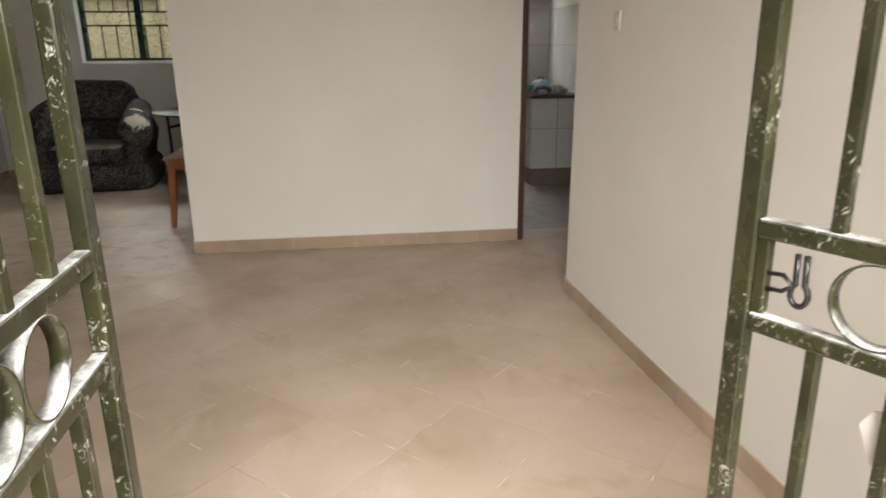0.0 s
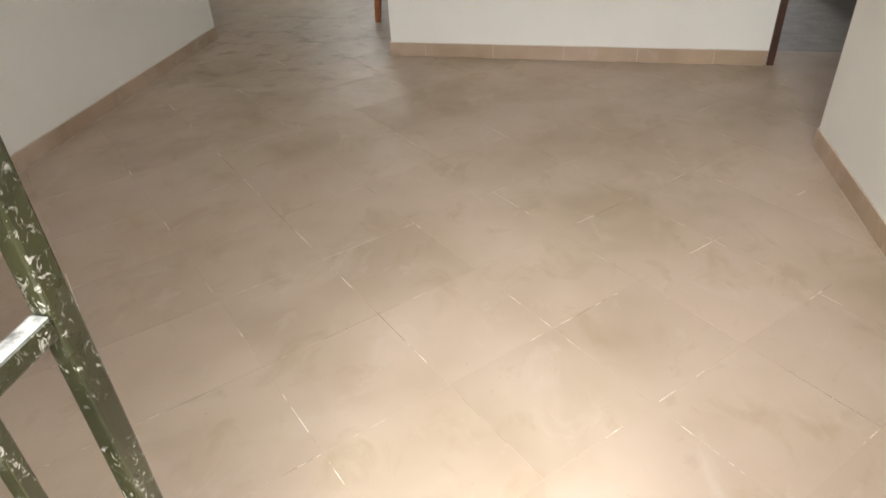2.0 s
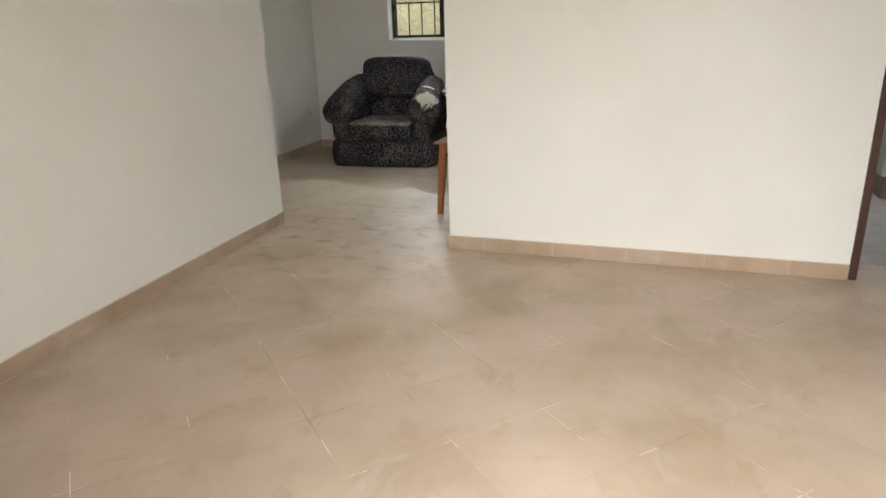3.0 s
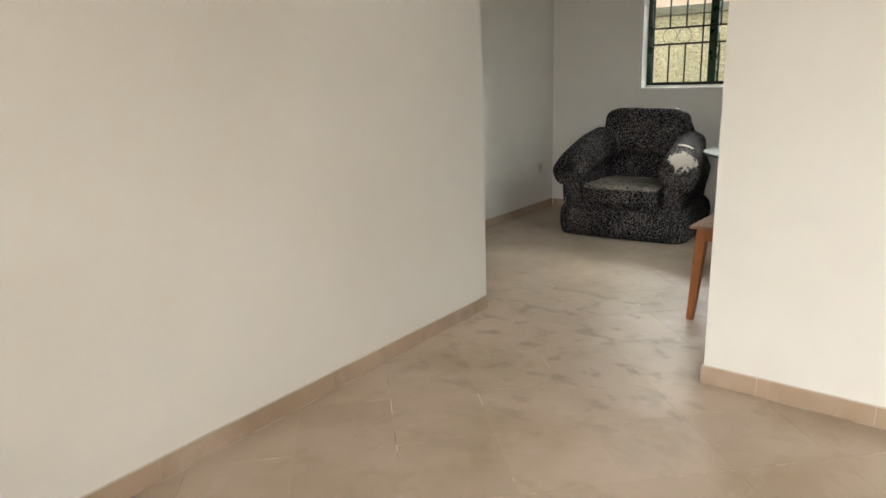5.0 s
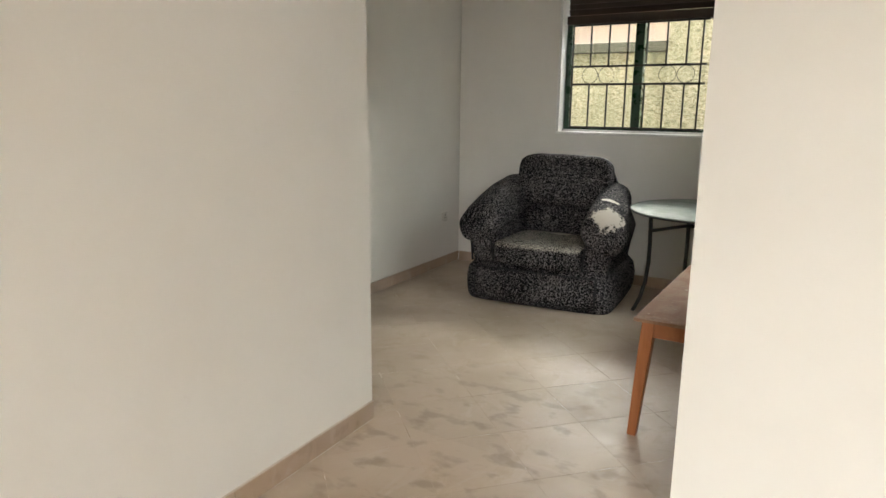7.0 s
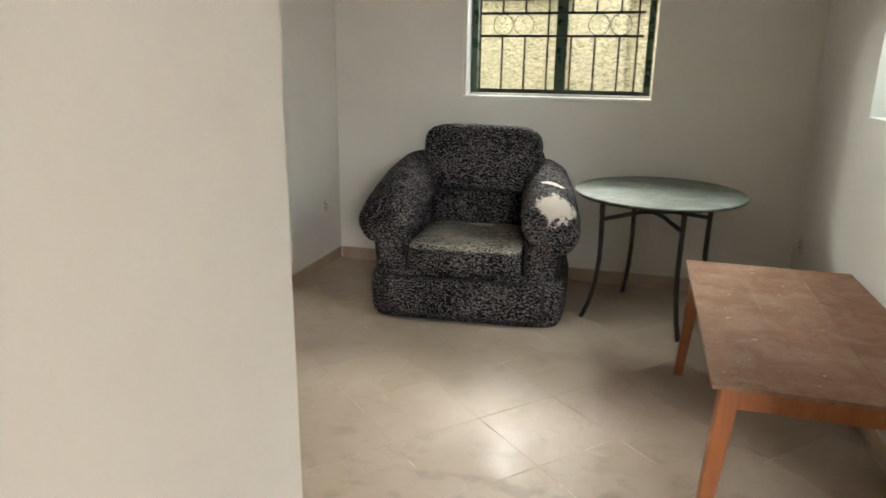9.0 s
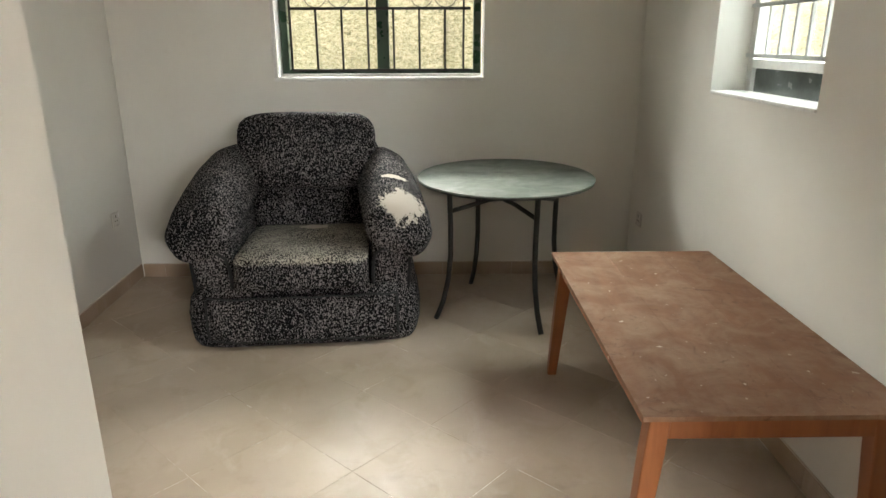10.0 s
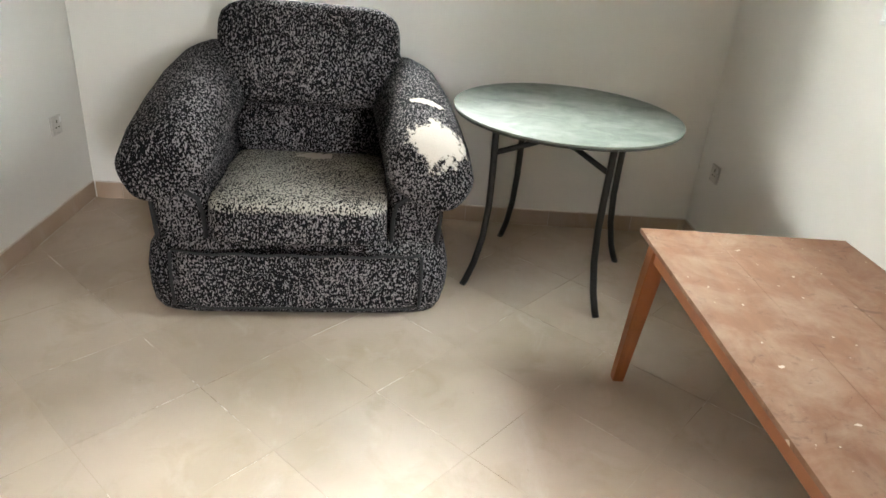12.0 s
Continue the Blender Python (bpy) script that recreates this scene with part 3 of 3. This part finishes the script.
# ---- living room ----
def armchair(m):
    a = tagged(new("armchair"), "dark flecked plush armchair, arm and seat worn bare", "armchair")

    def soft(name, build, mat=FLECK):
        bm = bmesh.new()
        build(bm)
        return finish(name, bm, mat, True, a)

    def base(bm):
        rows = []
        for z, w, d, o in ((0.0, 0.555, 0.445, 0.0), (0.03, 0.572, 0.455, 0), (0.09, 0.586, 0.462, 0), (0.17, 0.588, 0.465, 0), (0.24, 0.574, 0.455, 0), (0.285, 0.54, 0.432, 0), (0.30, 0.50, 0.41, 0)):
            rows.append(((0, 0, z), (w, 0, 0), (0, d, 0), 9))
        loft(bm, rows, 72)
        for v in bm.verts:
            k = noise.noise(Vector((v.co.x * 6, v.co.y * 6, v.co.z * 9)))
            v.co += Vector((v.co.x, v.co.y, 0)).normalized() * 0.010 * k
            if v.co.z < 0:
                v.co.z = 0
    soft("base", base)
    soft("front_roll", lambda bm: cushion(bm, (0, -0.45, 0.155), (0.455, 0.05, 0.115), 7.0))

    def side(sx):
        def arm(bm):
            rows = []
            for t, y, x, z, hw, hh in ((0, -0.462, 0.487, 0.575, 0.09, 0.06), (1, -0.452, 0.488, 0.575, 0.145, 0.10), (2, -0.41, 0.490, 0.585, 0.166, 0.125), (3, -0.30, 0.482, 0.625, 0.166, 0.14), (4, -0.15, 0.465, 0.675, 0.156, 0.15),
                                       (5, 0.0, 0.447, 0.72, 0.142, 0.155), (6, 0.18, 0.425, 0.755, 0.125, 0.155), (7, 0.32, 0.41, 0.765, 0.105, 0.14), (8, 0.40, 0.40, 0.755, 0.07, 0.10)):
                lean = 0.5
                x -= 0.007 if sx > 0 else 0.02
                if sx > 0:
                    x, z = x - 0.012 * t / 8, z - 0.035 * t / 8
                rows.append(((sx * x, y, z), (sx * hw * math.cos(lean), 0, -hw * math.sin(lean)), (sx * hh * math.sin(lean), 0, hh * math.cos(lean)), 2.5))
            loft(bm, rows, 36)
        soft("arm", arm, FLECK_ARM if sx > 0 else FLECK)

        def panel(bm):
            rows = []
            for z, x, hw, y0 in ((0.26, 0.432, 0.100, -0.385), (0.30, 0.432, 0.104, -0.40), (0.40, 0.438, 0.112, -0.41), (0.48, 0.450, 0.120, -0.415), (0.56, 0.46, 0.125, -0.41), (0.66, 0.44, 0.10, -0.30)):
                rows.append(((sx * x, (y0 + 0.36) / 2, z), (hw, 0, 0), (0, (0.36 - y0) / 2, 0), 6))
            loft(bm, rows, 40)
        soft("side_panel", panel)
        bm = bmesh.new()
        tube(bm, [(sx * 0.345, -0.408, 0.29), (sx * 0.347, -0.420, 0.40), (sx * 0.36, -0.428, 0.46), (sx * 0.40, -0.432, 0.49), (sx * 0.46, -0.425, 0.50), (sx * 0.535, -0.40, 0.46), (sx * 0.53, -0.395, 0.38), (sx * 0.525, -0.39, 0.29)], 0.009, 8)
        finish("piping", bm, SEAM, True, a)
    side(1)
    side(-1)
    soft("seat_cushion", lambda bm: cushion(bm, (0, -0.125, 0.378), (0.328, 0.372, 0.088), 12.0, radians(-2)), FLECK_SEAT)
    soft("seat_rail", lambda bm: cushion(bm, (0, -0.38, 0.29), (0.33, 0.05, 0.04), 4))
    soft("lumbar_cushion", lambda bm: cushion(bm, (0, 0.300, 0.56), (0.335, 0.10, 0.155), 4, radians(-8), 0.15))
    soft("back_cushion", lambda bm: cushion(bm, (0, 0.245, 0.868), (0.382, 0.125, 0.212), 5.0, radians(-12), 0.22))

    def shell(bm):
        loft(bm, [((0, 0.38, 0.2), (0.44, 0, 0), (0, 0.06, 0), 5), ((0, 0.39, 0.6), (0.45, 0, 0), (0, 0.07, 0), 5), ((0, 0.405, 0.85), (0.40, 0, 0), (0, 0.065, 0), 4), ((0, 0.41, 0.99), (0.34, 0, 0), (0, 0.04, 0), 3)], 36)
    soft("back_shell", shell)
    # Dark tubes on the base front draw its shaded seam and fold lines.
    for z, w in ((0.272, 0.46), (0.045, 0.45)):
        bm = bmesh.new()
        tube(bm, [(w * (k / 12 - 1), -0.495 + 0.03 * abs(k / 12 - 1) ** 8, z + 0.004 * math.sin(k * 1.3)) for k in range(25)], 0.006, 6)
        finish("shaded_seam", bm, SEAM, True, a)
    for sx in (-1, 1):
        bm = bmesh.new()
        tube(bm, [(sx * 0.462, -0.482 - 0.012 * math.sin(k * math.pi / 8), 0.05 + k * 0.0275) for k in range(9)], 0.007, 6)
        finish("piping", bm, SEAM, True, a)
    # A dark tube stands for the crease shade below the back cushion.
    bm = bmesh.new()
    tube(bm, [(0.33 * (k / 10 - 1), 0.185 - 0.022 * (1 - (k / 10 - 1) ** 2), 0.672 + 0.022 * (1 - (k / 10 - 1) ** 2)) for k in range(21)], 0.010, 8)
    finish("shaded_crease", bm, SEAM, True, a)
    a.matrix_world = m
    return a


armchair(pose(-2.265, 7.82, 0, 0, 0, 5))


def round_table(m):
    TILT = Matrix.Translation((0, 0.012, 0.757)) @ Matrix.Rotation(radians(1.3), 4, "X")
    t = tagged(new("round_table"), "round dusty glass table on curved black tube legs", "table")
    bm = bmesh.new()
    bmesh.ops.create_cone(bm, cap_ends=True, segments=72, radius1=0.479, radius2=0.479, depth=0.008, matrix=TILT)
    bmesh.ops.bevel(bm, geom=[e for e in bm.edges if len(e.link_faces) == 2 and e.calc_face_angle() > 1], offset=0.002, segments=2, affect="EDGES")
    finish("top", bm, TOPGLASS, False, t)
    bm = bmesh.new()
    tube(bm, [TILT @ Vector((0.472 * math.cos(k * math.tau / 72), 0.472 * math.sin(k * math.tau / 72), -0.009)) for k in range(73)], 0.0055, 6)
    finish("rim", bm, STEEL, True, t)
    for ang in (23, 113, 203, 293):
        c, s = math.cos(radians(ang)), math.sin(radians(ang))
        prof = ((0.335, 0.742), (0.333, 0.66), (0.328, 0.50), (0.328, 0.36), (0.342, 0.22), (0.372, 0.10), (0.402, 0.03), (0.418, 0.0))
        bm = bmesh.new()
        tube(bm, [(r * c, r * s, z) for r, z in prof], 0.0145, 12)
        finish("leg", bm, STEEL, True, t)
    for ang in (23, 113):
        c, s = math.cos(radians(ang)), math.sin(radians(ang))
        dz = 0.012 if ang == 23 else 0.0
        bm = bmesh.new()
        tube(bm, [(-0.328 * c, -0.328 * s, 0.600), (-0.1 * c, -0.1 * s, 0.628 + dz), (0.1 * c, 0.1 * s, 0.628 + dz), (0.328 * c, 0.328 * s, 0.600)], 0.012, 10)
        finish("crossbar", bm, STEEL, True, t)
    t.matrix_world = m
    return t


round_table(pose(-1.187, 7.846, 0))


def wood_table(m, lx, ly, h):
    t = tagged(new("coffee_table"), "low brown wooden table, dusty, stained and scratched", "table")
    n = 3
    for i in range(n):
        w = lx / n
        boxes("plank", TABLEWOOD, [(-lx / 2 + i * w + (0.0002 if i else 0), -lx / 2 + (i + 1) * w - 0.0002, -ly / 2, ly / 2, h - 0.015, h)], t, 0.0012)
    ax, ay = lx / 2 - 0.035, ly / 2 - 0.035
    for sx in (-1, 1):
        for sy in (-1, 1):
            bm = bmesh.new()
            rows = []
            for z, q in ((0.0, 0.019), (0.02, 0.020), (0.42, 0.028), (h - 0.0155, 0.028)):
                k = (h - z) * 0.075
                rows.append(((sx * (ax - 0.024 + k), sy * (ay - 0.024 + k * 0.15), z), (q, 0, 0), (0, q, 0), 12))
            loft(bm, rows, 24)
            finish("leg", bm, LEGWOOD, False, t)
    for s in (-1, 1):
        boxes("apron", LEGWOOD, [(-ax + 0.03, ax - 0.03, s * (ay - 0.012) - 0.011, s * (ay - 0.012) + 0.011, h - 0.088, h - 0.016)], t, 0.002)
        boxes("apron", LEGWOOD, [(s * (ax - 0.012) - 0.011, s * (ax - 0.012) + 0.011, -ay + 0.03, ay - 0.03, h - 0.088, h - 0.016)], t, 0.002)
    t.matrix_world = m
    return t


wood_table(pose(-0.708, 6.425, 0), 0.70, 1.35, 0.568)


def wall_plate(m, label, category, rocker):
    p = tagged(new("socket" if not rocker else "light_switch"), label, category)
    w = 0.032 if rocker else 0.043
    boxes("plate", PLATE, [(-w, w, -0.010, 0.0, -0.043, 0.043)], p, 0.003)
    if rocker:
        boxes("rocker", PLATE, [(-0.012, 0.012, -0.015, -0.0105, -0.02, 0.02)], p, 0.002)
    else:
        for x, z, w, h in ((0, 0.018, 0.004, 0.008), (-0.012, -0.008, 0.006, 0.003), (0.012, -0.008, 0.006, 0.003)):
            boxes("hole", COPING, [(x - w, x + w, -0.0112, -0.0098, z - h, z + h)], p)
        boxes("switch", WHITE, [(0.026, 0.038, -0.0135, -0.0105, 0.01, 0.034)], p, 0.001)
    p.matrix_world = m
    return p


wall_plate(pose(XW - 0.001, 8.143, 0.455, 0, 0, 90), "white plastic wall socket above the skirting", "socket", False)
wall_plate(pose(XE, 8.20, 0.42, 0, 0, -90), "white plastic wall socket near the corner", "socket", False)
wall_plate(pose(XR + 0.019, 3.385, 1.50, 0, 0, -90), "white plastic light switch on the cream wall", "switch", True)
# Added stand-in for a thin black strip of unknown kind past the corner.
tagged(boxes("black_strip", STEEL, [(-2.191, -2.183, YB - 0.008, 5.345, 0.79, 0.98), (-2.225, -2.191, YB - 0.008, YB + 0.004, 0.78, 0.99)], None, 0.002), "thin black upright strip of unknown kind behind the wall corner", "bracket")


# ---- kitchen ----
def counter():
    x0, x1, y0, y1, h = 2.228, 2.79, 6.955, 8.39, 0.92
    c = tagged(new("kitchen_counter"), "white tiled kitchen counter with a dark worktop", "counter")
    boxes("body", KJOINT, [(x0 + 0.008, x1, y0 + 0.008, y1, 0.18, h - 0.03)], c)
    boxes("plinth", PLINTH, [(x0 + 0.02, x1, y0 + 0.02, y1, 0.0, 0.18)], c, 0.004)
    boxes("worktop", GRANITE, [(x0 - 0.012, x1, y0 - 0.012, y1, h - 0.029, h)], c, 0.004)
    for i in range(2):
        for j in range(2):
            boxes("tile", KTILE, [(x0 + 0.004 + i * 0.272, min(x0 + 0.268 + i * 0.272, x1), y0, y0 + 0.0078, 0.184 + j * 0.408, min(0.588 + j * 0.408, h - 0.032))], c)
    for i in range(5):
        for j in range(2):
            boxes("tile", KTILE, [(x0, x0 + 0.0078, y0 + 0.012 + i * 0.272, y0 + 0.276 + i * 0.272, 0.184 + j * 0.408, min(0.588 + j * 0.408, h - 0.032))], c)
    return c


counter()
BLUE = worn("pale_blue_plastic", (0.35, 0.5, 0.62), (0.5, 0.6, 0.66), 0.7, 0.3)
LIME = worn("green_plastic", (0.01, 0.30, 0.14), (0.02, 0.36, 0.18), 0.5, 0.35)
BAG = worn("crumpled_bag", (0.55, 0.55, 0.52), (0.2, 0.2, 0.19), 0.9, 0.4, 0, 30, 90, 0.5)
DARKBAG = worn("dark_bag", (0.03, 0.03, 0.03), (0.10, 0.09, 0.08), 0.7, 0.4, 0, 30, 90, 0.5)


def tub(m):
    t = tagged(new("plastic_tub"), "green plastic tub on the kitchen worktop", "tub")
    bm = bmesh.new()
    loft(bm, [((0, 0, 0), (0.055, 0, 0), (0, 0.045, 0), 6), ((0, 0, 0.085), (0.068, 0, 0), (0, 0.058, 0), 6), ((0, 0, 0.085), (0.064, 0, 0), (0, 0.054, 0), 6), ((0, 0, 0.01), (0.052, 0, 0), (0, 0.042, 0), 6)], 32)
    finish("bowl", bm, LIME, True, t)
    t.matrix_world = m


def bag(m, size, mat, label):
    bm = bmesh.new()
    bmesh.ops.create_icosphere(bm, subdivisions=4, radius=1)
    for v in bm.verts:
        k = 1 + 0.32 * noise.noise(v.co * 2.3 + Vector(size) * 30) + 0.16 * noise.noise(v.co * 6.0)
        v.co = Vector((v.co.x * size[0] * k, v.co.y * size[1] * k, max(v.co.z, -0.75) * size[2] * k + size[2] * 0.75))
    low = min(v.co.z for v in bm.verts)
    for v in bm.verts:
        v.co.z = max(v.co.z - low, 0)
    ob = tagged(finish("plastic_bag", bm, mat, True), label, "bag")
    ob.matrix_world = m


def pan(m):
    p = tagged(new("saucepan"), "white enamel pan with lid on the worktop", "pan")
    bm = bmesh.new()
    loft(bm, [((0, 0, z), (r, 0, 0), (0, r, 0), 2) for z, r in ((0, 0.075), (0.01, 0.085), (0.10, 0.088), (0.105, 0.092), (0.11, 0.09), (0.13, 0.06), (0.136, 0.01))], 32)
    finish("body", bm, WHITE, True, p)
    bm = bmesh.new()
    tube(bm, [(-0.03, 0, 0.134), (-0.025, 0, 0.155), (0.025, 0, 0.155), (0.03, 0, 0.134)], 0.006, 8)
    finish("handle", bm, STEEL, True, p)
    p.matrix_world = m


tub(pose(2.27, 7.32, 0.921))
pan(pose(2.44, 7.42, 0.921))
bag(pose(2.39, 7.12, 0.921), (0.09, 0.07, 0.045), DARKBAG, "crumpled dark plastic bag on the worktop")
bag(pose(2.53, 7.10, 0.921), (0.085, 0.07, 0.05), BAG, "crumpled pale plastic bag on the worktop")
bag(pose(2.35, 7.02, 0.921), (0.05, 0.04, 0.03), BAG, "small crumpled pale wrapper on the worktop")
bag(pose(2.60, 7.25, 0.921), (0.08, 0.06, 0.035), DARKBAG, "flat dark plastic bag on the worktop")


def plate_stack(m):
    p = tagged(new("plate_stack"), "short stack of white plates on the worktop", "plates")
    for i in range(4):
        bm = bmesh.new()
        loft(bm, [((0, 0, i * 0.012 + z), (r, 0, 0), (0, r, 0), 2) for z, r in ((0, 0.05), (0.004, 0.06), (0.014, 0.098), (0.017, 0.10), (0.012, 0.085), (0.007, 0.05))], 32)
        finish("plate", bm, WHITE, True, p)
    p.matrix_world = m


plate_stack(pose(2.34, 7.22, 0.921))
bag(pose(2.44, 7.24, 0.921), (0.07, 0.05, 0.075), BLUE, "folded pale blue plastic bag on the worktop")


# ---- pieces of walls and floors ----
def clip(poly, x0, x1, y0, y1):
    for ax, lim, sg in ((0, x0, 1), (0, x1, -1), (1, y0, 1), (1, y1, -1)):
        out = []
        for p, q in zip(poly, poly[1:] + poly[:1]):
            dp, dq = sg * (p[ax] - lim), sg * (q[ax] - lim)
            if dp >= 0:
                out.append(p)
            if dp * dq < 0:
                f = dp / (dp - dq)
                out.append((p[0] + (q[0] - p[0]) * f, p[1] + (q[1] - p[1]) * f))
        poly = out
        if len(poly) < 3:
            return []
    return poly


def slab(name, poly, thick, mat):
    bm = bmesh.new()
    top = [bm.verts.new((x, y, 0)) for x, y in poly]
    low = [bm.verts.new((x, y, -thick)) for x, y in poly]
    bm.faces.new(top)
    for k in range(len(poly)):
        j = (k + 1) % len(poly)
        bm.faces.new((top[k], low[k], low[j], top[j]))
    me = bpy.data.meshes.new(name)
    bmesh.ops.recalc_face_normals(bm, faces=bm.faces)
    bm.to_mesh(me)
    bm.free()
    me.materials.append(mat)
    return me


PITCH, GAP, ANG = 0.404, 0.0027, radians(47.0)
U0, V0 = 2.945, 4.07
ROOMS = ((XH, XR, YF, YP), (XR, XR + 0.13, YF, 3.89), (XH, -0.708, YP, YB), (XW, XE, YB, YN), (XR, 3.4, 3.89, YP), (1.626, 2.45, YP, YB))
hw = (PITCH - GAP) / 2
square = [(-hw, -hw), (hw, -hw), (hw, hw), (-hw, hw)]
ca, sa = math.cos(ANG), math.sin(ANG)
turned = [(x * ca - y * sa, x * sa + y * ca) for x, y in square]
whole = slab("tile", turned, 0.008, TILE)
for i in range(-16, 20):
    for j in range(-20, 16):
        u, v = U0 + (i + 0.5) * PITCH, V0 + (j + 0.5) * PITCH
        cx, cy = u * ca - v * sa, u * sa + v * ca
        here = [(cx + x, cy + y) for x, y in turned]
        for room in ROOMS:
            part = clip(here, *room)
            if not part:
                continue
            full = len(part) == 4 and all(abs(p[0] - q[0]) + abs(p[1] - q[1]) < 1e-6 for p, q in zip(part, here))
            ob = new("tile", whole if full else slab("tile", [(x - cx, y - cy) for x, y in part], 0.008, TILE))
            ob.location = (cx, cy, 0.0)
            ob.parent = floor

skirting = tagged(new("baseboard"), "beige tile skirting with pale joints", "skirting", kind=S)
shared = {}


def skirt_run(x0, y0, x1, y1, start=0.0):
    """Skirting tiles along a wall, seen face on the left-hand side of the run."""
    d = Vector((x1 - x0, y1 - y0))
    L, ang = d.length, math.atan2(d.y, d.x)
    cuts = [0.0]
    a = start if start > 0.02 else 0.45
    while a < L - 0.03:
        cuts.append(a)
        a += 0.45
    cuts.append(L)
    for a, b in zip(cuts, cuts[1:]):
        w = round(b - a - 0.002, 4)
        if w not in shared:
            bm = bmesh.new()
            add_box(bm, 0.001, w + 0.001, 0.0, 0.010, 0.0, 0.085, 0.0015)
            ob = finish("skirting_tile", bm, SKIRT, False, skirting)
            shared[w] = ob.data
        else:
            ob = new("skirting_tile", shared[w])
            ob.parent = skirting
        ob.matrix_world = Matrix.Translation((x0 + math.cos(ang) * a, y0 + math.sin(ang) * a, 0.001)) @ Matrix.Rotation(ang, 4, "Z")
    bm = bmesh.new()
    add_box(bm, 0, L, 0.0, 0.007, 0.0, 0.0885)
    a = 0.02
    while a < L - 0.4:
        w = 0.12 + 0.3 * abs(noise.noise(Vector((x0 + a, y0 - a, 2.7))))
        add_box(bm, a, a + w, 0.0098, 0.0125, -0.001, 0.0004)
        a += w + 0.05 + 0.5 * abs(noise.noise(Vector((a, y0, 9.1))))
    ob = finish("mortar", bm, MORTAR, False, skirting)
    ob.matrix_world = Matrix.Translation((x0, y0, 0.0012)) @ Matrix.Rotation(ang, 4, "Z")


skirt_run(XH, YB - 0.006, XH + 4.68 * math.tan(SKEW), YF + 0.02, 0.426)
skirt_run(1.624, YP, -0.718, YP, 0.3)
skirt_run(XR + 3.27 * math.tan(SKEW), YF + 0.02, XR, 3.89, 0.15)
skirt_run(-0.708, YP, -0.708, YB + 0.035)
skirt_run(XH - 0.31, YB - 0.024, XW, YB - 0.024)
skirt_run(XW - 0.008, YN, XW - 0.008 + 3.1 * math.tan(SKEW * 0.7), YB + 0.01, 0.2)
skirt_run(XE, YN, XW + 0.012, YN, 0.3)
skirt_run(XE, YB, XE, YN - 0.012)
skirt_run(0.06, YF, XH + 0.012, YF)

back = tagged(new("trim_kitchen_tiles"), "white glazed tiles on the kitchen walls", "tiles", kind=S)
boxes("bedding", KJOINT, [(2.8112, 2.8198, YB + 0.01, YN - 0.002, 0.93, 1.815), (2.562, 2.811, YN - 0.0085, YN - 0.001, 0.93, 1.815)], back)
for j in range(3):
    z0 = (0.93, 1.002, 1.41)[j]
    z1 = (1.0, 1.406, 1.812)[j]
    for i in range(11):
        y0 = YN - 0.012 - (i + 1) * 0.272
        boxes("tile", KTILE, [(2.803, 2.811, y0 + 0.002, y0 + 0.270, z0, z1)], back)
    boxes("tile", KTILE, [(2.564, 2.80, YN - 0.016, YN - 0.0088, z0, z1)], back)
